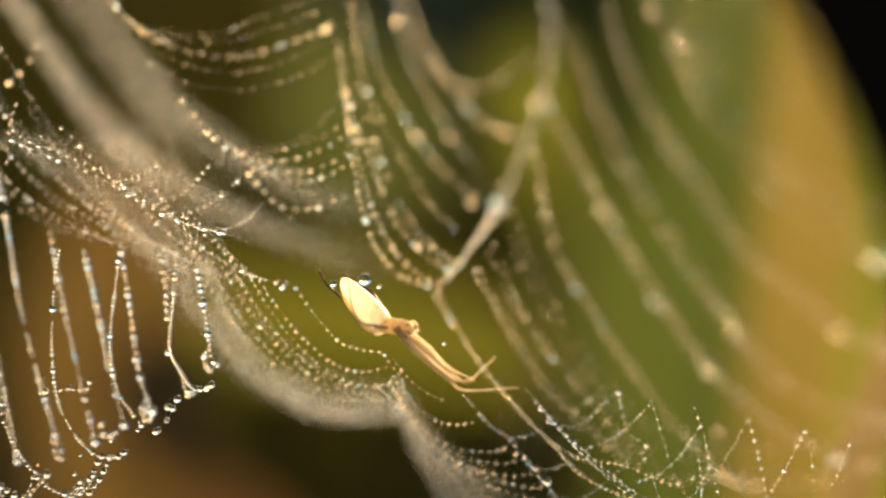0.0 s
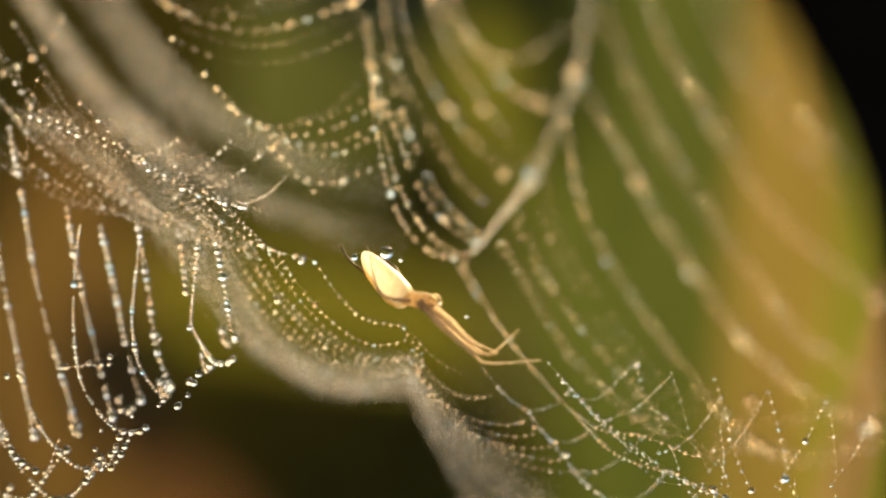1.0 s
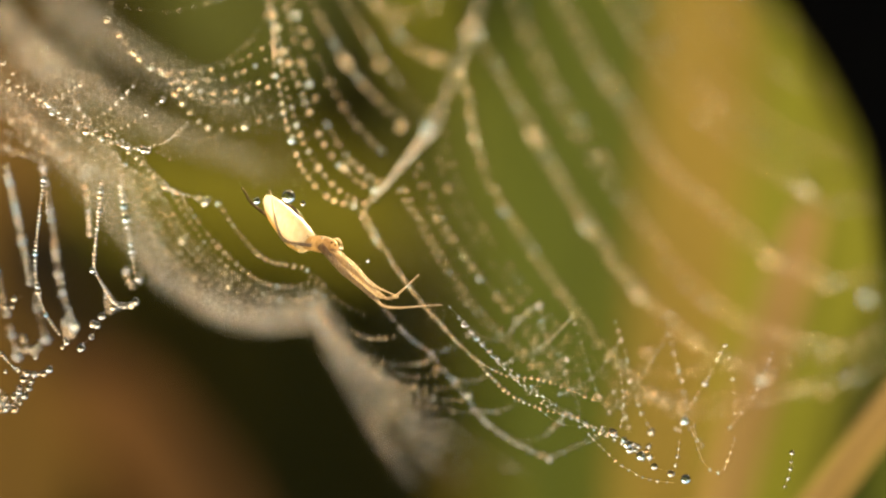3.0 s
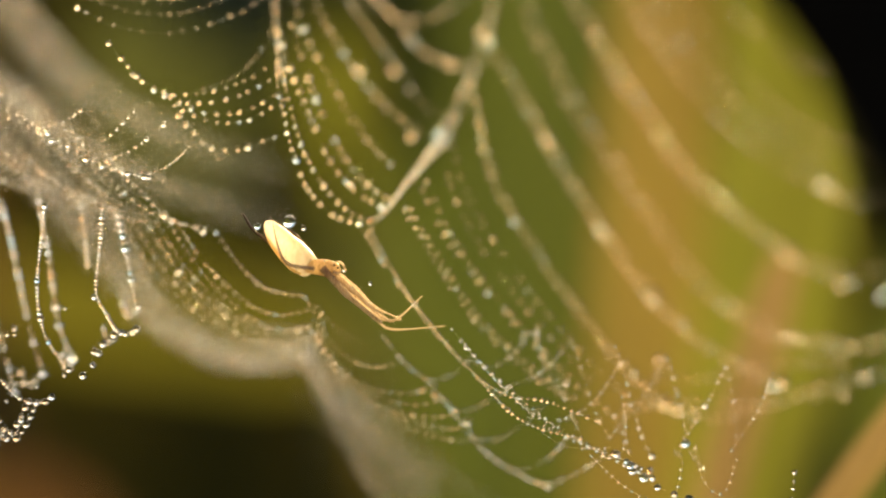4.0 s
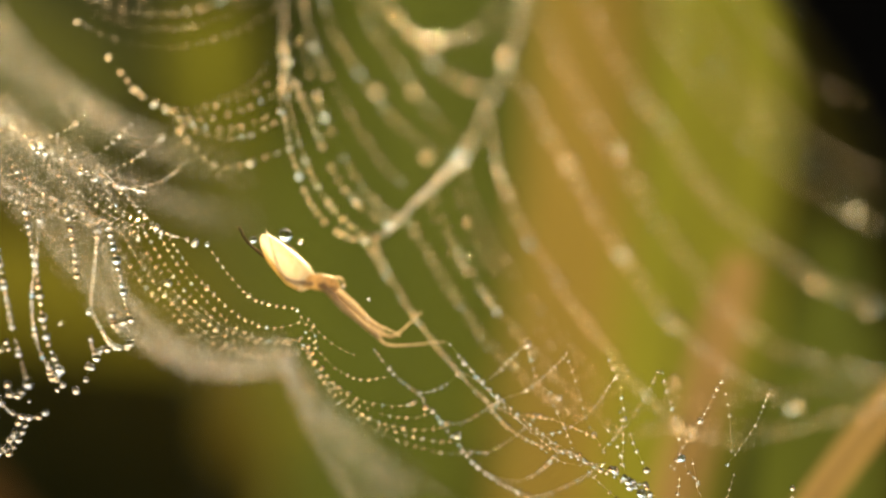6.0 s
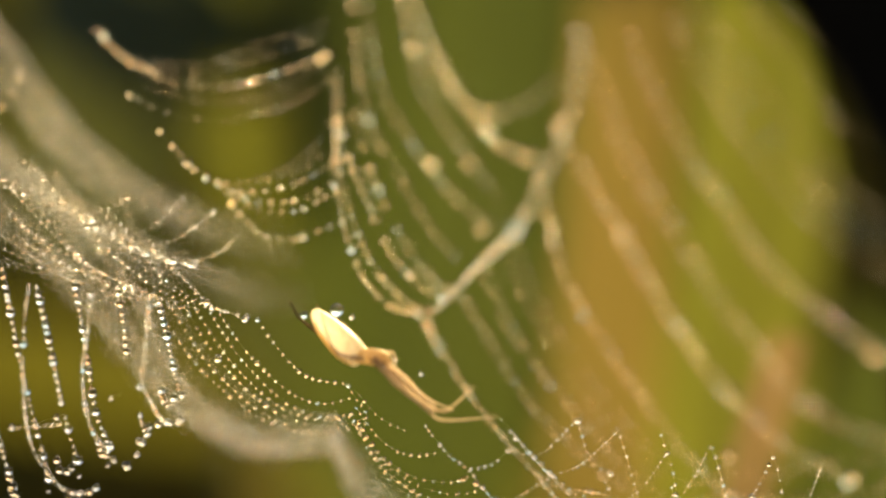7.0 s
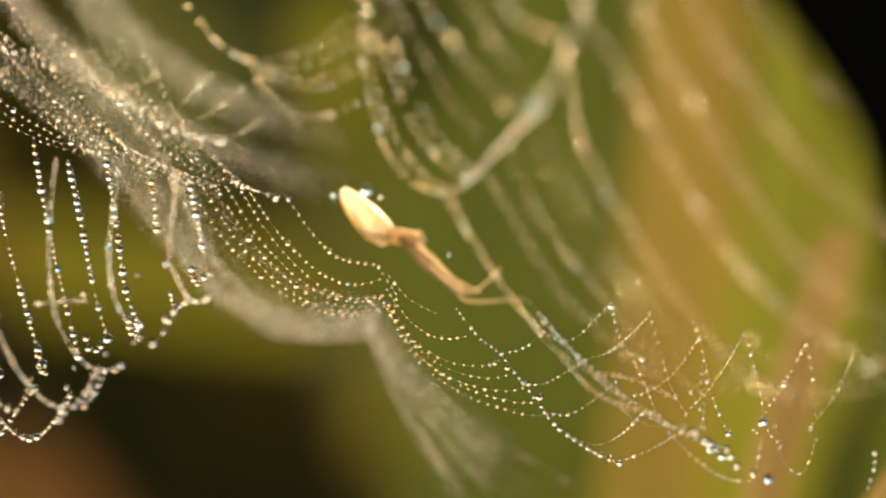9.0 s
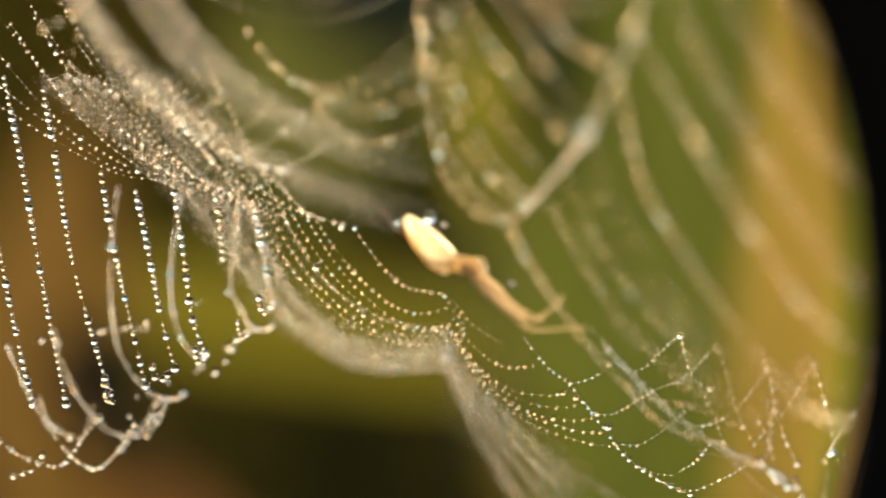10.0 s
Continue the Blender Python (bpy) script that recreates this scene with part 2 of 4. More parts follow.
def blade(name, label, line, widths, mat, crease=0.15, category="reed", root=0, lean=0.0):
    """A long thin leaf along line (millimetres): a shallow V in section, with a round midrib."""
    ob = thing(name, label, category)
    pts = curve_points(line, 40)
    half = np.interp(np.linspace(0, 1, 40), np.linspace(0, 1, len(widths)), widths)
    bm = bmesh.new()
    rows = []
    for k, p in enumerate(pts):
        d = Vector(pts[min(k + 1, 39)] - pts[max(k - 1, 0)]).normalized()
        side = d.cross(Vector((0, -1, 0))).normalized()
        out = side.cross(d).normalized()
        ring = []
        for u in (-1, -0.6, -0.25, 0, 0.25, 0.6, 1):
            ripple = 0.03 * math.sin(k * 0.7 + u * 5)
            q = Vector(p) + side * (u * half[k]) - out * ((abs(u) * crease + ripple) * half[k])
            ring.append(bm.verts.new(mm(q)))
        rows.append(ring)
    for r, s in zip(rows, rows[1:]):
        for j in range(len(r) - 1):
            bm.faces.new((r[j], r[j + 1], s[j + 1], s[j]))
    part("leaf_blade", bm, mat, ob)
    bm = bmesh.new()
    tube(bm, pts + np.array((0, 0.1, 0)), np.maximum(half * 0.05, 0.1), 6)
    part("midrib", bm, mat, ob)
    foot = pts[root]
    if foot[2] > 15:        # the stem comes up beside the view and nods over
        down = [foot, foot + (lean * 0.3, 2, 22), foot + (lean * 0.8, 6, 14), foot + (lean, 10, -120), (foot[0] + lean, foot[1] + 14, -440)]
    else:
        down = [foot, foot + (lean * 0.5, 4, -60), foot + (lean, 10, -180), (foot[0] + lean, foot[1] + 14, -440)]
    bm = bmesh.new()
    tube(bm, curve_points(down, 24), np.linspace(max(half[root] * 0.5, 0.5), 1.6, 24), 8)
    part("stem", bm, mat, ob)
    return ob


# ---- setting ----
def ground():
    bm = bmesh.new()
    n = 40
    grid = [[None] * (n + 1) for _ in range(n + 1)]
    for i in range(n + 1):
        for j in range(n + 1):
            x, y = (((2 * q / n - 1) ** 3) * 60 for q in (i, j))
            grid[i][j] = bm.verts.new((x, y, -0.42 + 0.02 * noise.noise((x * 2, y * 2, 0))))
    for i in range(n):
        for j in range(n):
            bm.faces.new((grid[i][j], grid[i + 1][j], grid[i + 1][j + 1], grid[i][j + 1]))
    ob = part("ground", bm, SOIL)
    tagged(ob, "dark damp soil with sparse grass", "ground", "", "structure")


def thicket():
    bm = bmesh.new()
    n, m = 48, 10
    grid = []
    for i in range(n + 1):
        a = radians(-75 + 150 * i / n)
        col = []
        for j in range(m + 1):
            h = -0.45 + 0.9 * j / m
            rad = 3.2 + 0.25 * noise.noise((a * 4, h * 3, 2)) + 0.25 * max(0, h) ** 2
            col.append(bm.verts.new((rad * math.sin(a), rad * math.cos(a), h)))
        grid.append(col)
    for i in range(n):
        for j in range(m):
            bm.faces.new((grid[i][j], grid[i + 1][j], grid[i + 1][j + 1], grid[i][j + 1]))
    ob = part("backdrop", bm, THICKET)
    tagged(ob, "dark green thicket far behind the web", "thicket", "", "structure")


def tall_grass():
    """Blades of grass standing between the reeds and the thicket, lower where they are nearer."""
    r = np.random.default_rng(3)
    verts, faces = [], []
    for _ in range(4200):
        a, d = radians(r.uniform(-70, 70)), 0.75 + 1.9 * r.random() ** 0.8
        x, y = d * math.sin(a), d * math.cos(a)
        top = min(0.3, (y - 0.3) * 0.3) - 0.25 * r.random() ** 2
        bend, way = r.uniform(0.03, 0.2), r.uniform(0, 2 * math.pi)
        wide, turn = r.uniform(0.003, 0.009), r.uniform(-1.0, 1.0)
        first = len(verts)
        for k in range(6):
            u = k / 5
            w = wide * (1 - 0.9 * u ** 2)
            cx, cy = x + bend * u ** 2 * math.cos(way), y + bend * u ** 2 * math.sin(way)
            z = -0.43 + (top + 0.43) * (u - 0.12 * u ** 3) / 0.88
            verts += [(cx - w * math.cos(turn), cy - w * math.sin(turn), z), (cx + w * math.cos(turn), cy + w * math.sin(turn), z)]
        faces += [(first + 2 * k, first + 2 * k + 1, first + 2 * k + 3, first + 2 * k + 2) for k in range(5)]
    me = bpy.data.meshes.new("grass")
    me.from_pydata(verts, [], faces)
    me.shade_smooth()
    me.materials.append(GRASS)
    tagged(new("grass", me), "tall dark green and brown grass behind the reeds", "grass", "", "stuff")


ground()
thicket()
tall_grass()

blade("reed", "broad straw-yellow dry reed leaf, upright", [(14.6, 116.0, -38.0), (16.8, 116.0, -18.0), (18.4, 116.0, 0.0), (19.6, 116.0, 16.0), (20.2, 116.0, 25.0)], [3.2, 3.2, 3.1, 2.9, 2.4], STRAW)
blade("reed", "broad green reed leaf, upright", [(21.4, 113.0, -38.0), (24.2, 113.0, -14.0), (26.6, 113.0, 6.0), (28.0, 113.0, 25.0)], [4.4, 4.4, 4.6, 4.0], GREEN)
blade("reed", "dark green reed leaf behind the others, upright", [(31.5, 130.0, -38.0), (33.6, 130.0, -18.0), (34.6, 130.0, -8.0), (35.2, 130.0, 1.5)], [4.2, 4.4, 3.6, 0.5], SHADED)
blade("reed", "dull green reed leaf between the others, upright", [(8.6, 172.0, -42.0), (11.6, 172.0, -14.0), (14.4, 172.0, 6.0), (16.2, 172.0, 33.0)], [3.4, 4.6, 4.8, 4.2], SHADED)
blade("grass_stalk", "narrow brown withered grass stalk, leaning", [(18.50, 62.00, -22.42), (21.34, 62.00, -11.79), (23.59, 62.00, -4.20), (24.63, 62.00, -0.86)], [1.15, 1.25, 1.2, 0.8], STEM, 0.3, "grass stalk")
blade("reed", "dark green reed leaf, shade put into its colour, upright", [(12.29, 213.00, -44.68), (10.00, 213.00, -13.43), (8.55, 213.00, 6.10), (6.49, 213.00, 32.65)], [6, 6.2, 6, 5], SHADED)
blade("reed", "bright green leaf bending over above the web", [(-25.31, 203.00, 36.62), (-12.20, 203.00, 25.92), (-5.26, 203.00, 21.72), (-0.63, 203.00, 19.05), (2.85, 203.00, 16.38)], [3, 4.6, 4.6, 3, 0.6], GREEN, lean=-220.0)
blade("reed", "yellowish green leaf lying level under the web", [(-26.29, 214.00, -0.54), (-20.75, 214.00, -1.82), (-14.59, 214.00, -2.36), (-8.42, 214.00, -3.43), (-4.51, 214.00, -4.72), (-1.07, 214.00, -6.55)], [1.6, 3.6, 3.9, 3.8, 2.9, 0.8], LIME, root=-1, lean=8.0)
blade("reed", "withered brown leaf, upright", [(-30.46, 200.00, -43.92), (-30.0, 200.00, -13.31), (-29.61, 200.00, -1.82), (-28.0, 200.00, 11.66)], [6.5, 6.8, 6.4, 0.6], BROWN)
blade("reed", "withered brown leaf leaning low", [(-9.5, 192.0, -40.0), (-14.5, 192.0, -26.0), (-20.5, 192.0, -17.0), (-28.5, 192.0, -8.0)], [3.2, 3.6, 3.0, 0.6], UMBER)
blade("reed", "olive leaf low behind the web", [(3.01, 267.00, -29.34), (11.41, 267.00, -21.29), (20.69, 267.00, -17.04), (32.51, 267.00, -15.31)], [3, 4.4, 4.6, 3], OLIVE, root=-1, lean=10.0)
blade("reed", "dark olive reed leaf behind the web", [(-12.46, 196.00, 4.34), (-11.72, 196.00, 9.67), (-10.23, 196.00, 17.29), (-8.77, 196.00, 31.76)], [2, 7.0, 7.2, 5.5], DEEP, root=-1, lean=150.0)
blade("reed", "green reed leaf behind the hub of the web", [(0.7, 209.00, 4.5), (1.0, 209.00, 8.5), (1.43, 209.00, 14.0), (1.73, 209.00, 32.43)], [0.8, 3.4, 4.8, 4], GREEN, root=-1, lean=150.0)
blade("reed", "olive reed leaf bending low behind the web", [(0.53, 275.00, -14.32), (6.92, 275.00, -12.59), (14.17, 275.00, -12.14), (24.43, 275.00, -14.23)], [0.6, 4, 4.8, 4], OLIVE, root=-1, lean=10.0)
blade("reed", "broad green leaf behind the spider, dimmed in colour as if shaded", [(3.54, 302.00, -10.87), (3.07, 302.00, -4.68), (3.71, 302.00, 2.39), (6.11, 302.00, 9.92)], [1.5, 6, 6.6, 3], DEEP, lean=5.0)
blade("reed", "dark green reed leaf beside the withered one", [(-34.13, 235.00, -46.28), (-32.87, 235.00, -20.01), (-31.14, 235.00, -4.0), (-30.0, 235.00, 11.0)], [6, 6.2, 6, 0.8], DEEP)
blade("twig", "reddish brown dry twig, leaning", [(22.62, 40.00, -18.66), (27.02, 40.00, -12.80), (30.24, 40.00, -8.69), (37.28, 40.00, -0.47)], [0.9, 0.9, 0.9, 0.8], STEM, 0.5, "twig")

# ---- the web ----
curtain = thing("spider_web", "curtain of hanging silk threads beaded with dew", "spider web")
rope = thing("spider_web", "silk threads gathered into a dewy rope", "spider web")
swag = thing("spider_web", "sagging silk threads strung with fine dew", "spider web")
bowl = thing("spider_web", "dense bowl-shaped sheet of dewy silk", "spider web")
lattice = thing("spider_web", "zigzag lattice of silk threads with dew", "spider web")
hub = thing("spider_web", "dewy threads meeting at the hub of the web", "spider web")
awning = thing("spider_web", "loose silk festoons with dew drops", "spider web")
fan = thing("spider_web", "fan of long silk threads with large dew drops", "spider web")
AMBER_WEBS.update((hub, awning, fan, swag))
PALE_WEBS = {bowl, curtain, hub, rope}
# how much larger, and how much wider apart, the dew is on each web
DEW_SCALE = {curtain: (1.36, 1.02), rope: (1.45, 1.45), swag: (1.42, 1.3), bowl: (1.9, 1.32), lattice: (1.32, 1.3), hub: (1.55, 1.4), awning: (1.38, 1.35), fan: (1.5, 1.62)}
DRAPE_SCALE, FAR_SCALE = (1.65, 1.3), (1.5, 1.1)      # the bowl's falling sheet, and its sheets behind the rest

strands(curtain, "hanging_thread", [(-22.44, 18.29, 7.58), (-21.45, 18.29, 2.92), (-20.48, 18.65, -2.55), (-19.20, 18.65, -8.80)],
        None, 1, 0.114, 0.32, 0.05, 0.0010, 0.18, 3)
strands(curtain, "hanging_thread", [(-20.52, 18.29, 7.04), (-19.81, 18.29, 3.20), (-18.97, 18.65, -1.72), (-17.12, 18.65, -8.16)],
        None, 1, 0.114, 0.32, 0.05, 0.0010, 0.18, 3)
strands(curtain, "hanging_thread", [(-17.67, 18.29, 2.94), (-17.19, 18.29, 0.20), (-16.64, 18.65, -2.53), (-15.42, 18.65, -7.57)],
        None, 1, 0.114, 0.32, 0.05, 0.0010, 0.18, 3)
strands(curtain, "hanging_thread", [(-16.02, 18.29, 2.13), (-15.41, 18.65, -0.60), (-14.72, 19.00, -4.16), (-13.96, 19.00, -6.90)],
        None, 1, 0.114, 0.32, 0.05, 0.0010, 0.18, 3)
strands(curtain, "hanging_thread", [(-14.16, 17.57, 2.40), (-13.59, 17.57, -1.16), (-13.16, 17.57, -4.17), (-12.43, 16.86, -6.08)],
        None, 1, 0.114, 0.32, 0.05, 0.0010, 0.18, 3)
strands(curtain, "hanging_thread", [(-12.05, 16.14, 1.83), (-11.82, 16.14, 0.47), (-11.57, 15.43, -1.72)],
        None, 1, 0.114, 0.35, 0.05, 0.0010, 0.18)
strands(curtain, "hanging_thread", [(-10.07, 14.00, 1.12), (-9.52, 12.70, -1.48), (-9.20, 11.40, -3.11), (-8.85, 11.40, -3.73)],
        None, 1, 0.114, 0.32, 0.05, 0.0010, 0.18, 3)
strands(curtain, "hanging_thread", [(-24.27, 19.00, 7.31), (-23.14, 19.00, 2.10), (-22.28, 19.00, -2.56), (-21.43, 19.00, -6.40), (-20.87, 19.00, -8.59)],
        None, 1, 0.114, 0.32, 0.05, 0.0010, 0.18, 3)
strands(curtain, "hanging_thread", [(-16.34, 8.60, 1.98), (-16.58, 8.60, 0.34), (-16.71, 8.60, -2.39), (-16.56, 8.60, -4.58), (-16.19, 9.07, -6.09), (-15.18, 9.53, -7.60), (-14.30, 9.53, -8.09), (-13.33, 9.53, -8.09)],
        None, 1, 0.077, 0.19, 0.05, 0.0010, 0.18, 2)
strands(curtain, "hanging_thread", [(-13.41, 7.68, 1.44), (-13.59, 7.68, -0.19), (-13.84, 8.14, -2.38), (-13.70, 8.14, -4.02), (-13.32, 8.60, -5.25), (-12.26, 9.07, -6.71)],
        None, 1, 0.077, 0.19, 0.05, 0.0010, 0.18, 2)
strands(curtain, "hanging_thread", [(-10.61, 7.68, 1.32), (-10.72, 7.68, -0.19), (-10.97, 8.14, -2.37), (-10.88, 8.14, -3.14), (-10.50, 8.60, -3.88), (-9.97, 9.53, -4.70), (-9.20, 9.53, -4.81)],
        None, 1, 0.077, 0.19, 0.05, 0.0010, 0.18, 3)
strands(curtain, "hanging_thread", [(-19.39, 8.60, -4.87), (-18.94, 8.60, -6.64), (-17.88, 9.07, -8.56), (-16.55, 9.53, -9.80), (-15.17, 9.53, -9.74), (-14.62, 9.53, -8.69)],
        None, 1, 0.085, 0.21, 0.05, 0.0010, 0.18, 2)
strands(curtain, "spiral_thread", [(-14.49, 9.53, -8.28), (-14.90, 9.53, -9.11), (-15.72, 9.53, -10.01), (-16.27, 9.53, -10.62)],
        None, 1, 0.128, 0.38, 0.05, 0.0010, 0.18)
strands(curtain, "spiral_thread", [(-20.22, 10.47, -7.91), (-19.66, 10.47, -9.28), (-18.28, 10.47, -10.10), (-17.73, 10.47, -9.00), (-17.46, 10.47, -8.31)],
        None, 1, 0.114, 0.32, 0.05, 0.0010, 0.18)
strands(curtain, "spiral_thread", [(-10.98, 9.53, -5.12), (-11.34, 9.53, -6.35), (-11.83, 9.53, -6.99)],
        None, 1, 0.170, 0.59, 0.05, 0.0010, 0.18)
strands(curtain, "spiral_thread", [(-17.47, 8.60, -5.02), (-16.48, 8.60, -4.91), (-14.70, 8.60, -4.79)],
        None, 1, 0.079, 0.32, 0.05, 0.0010, 0.18)
strands(curtain, "spiral_thread", [(-12.74, 8.14, -3.69), (-12.00, 8.14, -3.41)],
        None, 1, 0.114, 0.65, 0.05, 0.0010, 0.18)
strands(curtain, "spiral_thread", [(-20.43, 10.47, -5.45), (-19.35, 10.47, -5.34)],
        None, 1, 0.114, 0.41, 0.05, 0.0010, 0.18)
strands(curtain, "spiral_thread", [(-17.78, 11.40, -5.06), (-16.03, 11.40, -4.77), (-14.68, 11.40, -4.36)],
        None, 1, 0.128, 0.88, 0.05, 0.0010, 0.18)
strands(curtain, "spiral_thread", [(-21.90, 12.70, -5.48), (-20.53, 12.70, -8.45), (-19.06, 13.35, -10.61), (-17.73, 14.00, -11.50), (-16.65, 14.00, -10.79), (-15.70, 14.00, -9.31)],
        None, 1, 0.099, 0.24, 0.05, 0.0010, 0.18, 2)
strands(curtain, "spiral_thread", [(-22.26, 14.71, -10.23), (-21.30, 14.71, -10.90), (-20.35, 14.71, -11.25), (-19.26, 14.71, -11.35), (-18.18, 14.71, -9.93), (-17.37, 14.71, -8.97)],
        None, 1, 0.108, 0.29, 0.05, 0.0010, 0.18, 1)
strands(curtain, "spiral_thread", [(-13.94, 10.47, -8.00), (-14.61, 10.47, -9.35), (-15.28, 10.47, -10.17)],
        None, 1, 0.128, 0.35, 0.05, 0.0010, 0.18)
strands(curtain, "spiral_thread", [(-21.88, 15.43, -12.00), (-20.66, 15.43, -11.58), (-20.12, 15.43, -10.62)],
        None, 1, 0.128, 0.41, 0.05, 0.0010, 0.18)
strands(curtain, "spiral_thread", [(-10.46, 10.47, -4.88), (-9.65, 10.47, -4.83), (-8.90, 10.47, -4.52)],
        None, 1, 0.142, 0.47, 0.05, 0.0010, 0.18)
strands(curtain, "spiral_thread", [(-11.26, 10.47, -6.37), (-10.86, 10.47, -5.56), (-10.46, 10.47, -4.75)],
        None, 1, 0.128, 0.50, 0.05, 0.0010, 0.18)
strands(curtain, "spiral_thread", [(-17.40, 17.57, -7.41), (-17.29, 17.57, -8.02), (-17.06, 17.57, -8.36), (-16.76, 17.57, -8.19)],
        None, 1, 0.142, 0.24, 0.05, 0.0010, 0.18)
strands(curtain, "spiral_thread", [(-15.08, 17.57, -6.40), (-14.97, 17.57, -7.01), (-14.75, 17.57, -7.34), (-14.24, 17.57, -6.90)],
        None, 1, 0.142, 0.24, 0.05, 0.0010, 0.18)
strands(curtain, "spiral_thread", [(-13.02, 17.57, -5.55), (-12.91, 17.57, -6.17), (-12.68, 17.57, -6.50), (-12.46, 17.57, -5.83)],
        None, 1, 0.142, 0.24, 0.05, 0.0010, 0.18)
strands(curtain, "spiral_thread", [(-9.96, 17.57, -3.04), (-9.84, 17.57, -3.65), (-9.62, 17.57, -3.98), (-9.28, 17.57, -3.59)],
        None, 1, 0.142, 0.24, 0.05, 0.0010, 0.18)
strands(curtain, "spiral_thread", [(-10.98, 17.57, -4.24), (-10.87, 17.57, -4.85), (-10.65, 17.57, -5.18), (-10.42, 17.57, -4.88)],
        None, 1, 0.142, 0.24, 0.05, 0.0010, 0.18)
strands(rope, "spiral_thread", [(-24.04, 18.13, 10.46), (-21.30, 18.13, 6.95), (-18.28, 17.84, 4.24), (-14.19, 16.80, 2.22), (-9.84, 15.64, 0.87)],
        [(-20.73, 17.56, 10.17), (-18.27, 17.56, 6.39), (-15.27, 16.74, 3.90), (-11.72, 15.73, 1.94), (-8.59, 14.71, 0.60)], 3, 0.055, 0.25, 0.09, 0.0010, 0.18)
strands(rope, "spiral_thread", [(-19.09, 17.56, 9.37), (-16.51, 17.27, 6.14), (-13.37, 16.35, 3.16), (-10.92, 15.86, 1.69), (-8.07, 15.43, 0.61)],
        [(-14.56, 16.02, 5.84), (-12.80, 15.66, 3.82), (-10.62, 14.81, 2.06), (-9.27, 14.85, 1.27), (-7.09, 14.71, 0.52)], 2, 0.052, 0.23, 0.13, 0.0010, 0.18)
strands(rope, "spiral_thread", [(-12.54, 15.61, 5.26), (-10.91, 15.31, 2.89), (-9.00, 14.71, 1.41), (-7.11, 15.43, 0.62), (-5.42, 15.43, 0.35)],
        None, 1, 0.048, 0.22, 0.05, 0.0010, 0.18)
strands(rope, "spiral_thread", [(-10.57, 12.05, 4.05), (-9.22, 12.70, 2.59), (-7.90, 14.00, 1.21)],
        None, 1, 0.044, 0.22, 0.05, 0.0010, 0.18)
strands(rope, "spiral_thread", [(-23.60, 19.56, 7.84), (-20.02, 19.28, 4.98), (-16.59, 18.73, 2.81), (-13.19, 17.75, 2.47), (-10.16, 16.56, 1.27)],
        [(-23.59, 19.56, 6.48), (-20.01, 19.28, 4.30), (-16.59, 18.73, 2.62), (-13.19, 17.75, 2.28), (-10.16, 16.56, 1.16)], 2, 0.052, 0.28, 0.09, 0.0010, 0.18)
strands(rope, "spiral_thread", [(-23.61, 19.28, 11.63), (-20.86, 19.28, 8.11), (-18.09, 18.99, 4.85), (-15.35, 18.19, 2.68)],
        [(-20.31, 18.99, 12.18), (-18.10, 18.70, 8.63), (-15.35, 17.90, 5.11), (-12.88, 17.11, 2.39)], 3, 0.048, 0.28, 0.1, 0.0010, 0.18)
strands(rope, "spiral_thread", [(-18.98, 11.40, 7.90), (-17.83, 10.93, 7.07), (-16.40, 10.47, 6.52), (-14.43, 10.00, 5.62), (-13.29, 9.53, 4.79), (-11.78, 9.53, 4.06), (-10.82, 9.53, 3.43), (-8.31, 9.07, 2.89)],
        [(-19.11, 11.40, 7.49), (-17.83, 10.93, 6.88), (-16.35, 10.47, 6.25), (-14.43, 10.00, 5.42), (-13.24, 9.53, 4.60), (-11.92, 9.53, 3.92), (-10.54, 9.53, 3.24), (-8.31, 9.07, 2.69)], 2, 0.071, 0.31, 0.11, 0.0010, 0.18, 2)
strands(rope, "spiral_thread", [(-16.77, 11.40, 8.05), (-15.94, 11.40, 7.36), (-14.55, 11.40, 5.85), (-13.58, 11.40, 4.89)],
        None, 1, 0.075, 0.40, 0.05, 0.0010, 0.18)
strands(rope, "spiral_thread", [(-12.29, 11.40, 5.31), (-11.29, 12.05, 3.99), (-10.09, 12.70, 2.43), (-8.61, 13.35, 1.33), (-6.71, 14.00, 0.51), (-5.47, 14.00, 0.21)],
        None, 1, 0.059, 0.28, 0.05, 0.0010, 0.18, 2)
strands(rope, "spiral_thread", [(-10.34, 10.47, 3.52), (-9.03, 11.40, 2.29), (-7.73, 12.70, 0.98), (-5.88, 14.00, 0.15)],
        None, 1, 0.063, 0.28, 0.05, 0.0010, 0.18)
strands(rope, "spiral_thread", [(-13.98, 9.53, 5.15), (-12.67, 8.60, 5.50), (-11.37, 7.68, 6.23)],
        [(-13.95, 9.53, 4.98), (-12.67, 8.60, 5.33), (-11.78, 7.68, 5.82)], 2, 0.052, 0.25, 0.05, 0.0010, 0.18)
strands(rope, "spiral_thread", [(-11.78, 9.53, 4.14), (-10.48, 8.60, 4.60), (-8.98, 6.76, 5.95)],
        None, 1, 0.059, 0.31, 0.05, 0.0010, 0.18)
strands(rope, "spiral_thread", [(-10.54, 9.53, 3.51), (-8.93, 8.14, 4.24), (-7.27, 5.84, 5.48)],
        None, 1, 0.052, 0.28, 0.05, 0.0010, 0.18)
strands(rope, "spiral_thread", [(-8.45, 9.07, 2.91), (-7.26, 7.68, 3.37), (-6.01, 5.37, 4.45)],
        None, 1, 0.052, 0.25, 0.05, 0.0010, 0.18)
strands(rope, "spiral_thread", [(-9.13, 9.07, 3.16), (-8.04, 9.07, 2.78), (-7.21, 9.07, 2.29)],
        None, 1, 0.044, 0.25, 0.05, 0.0010, 0.18)
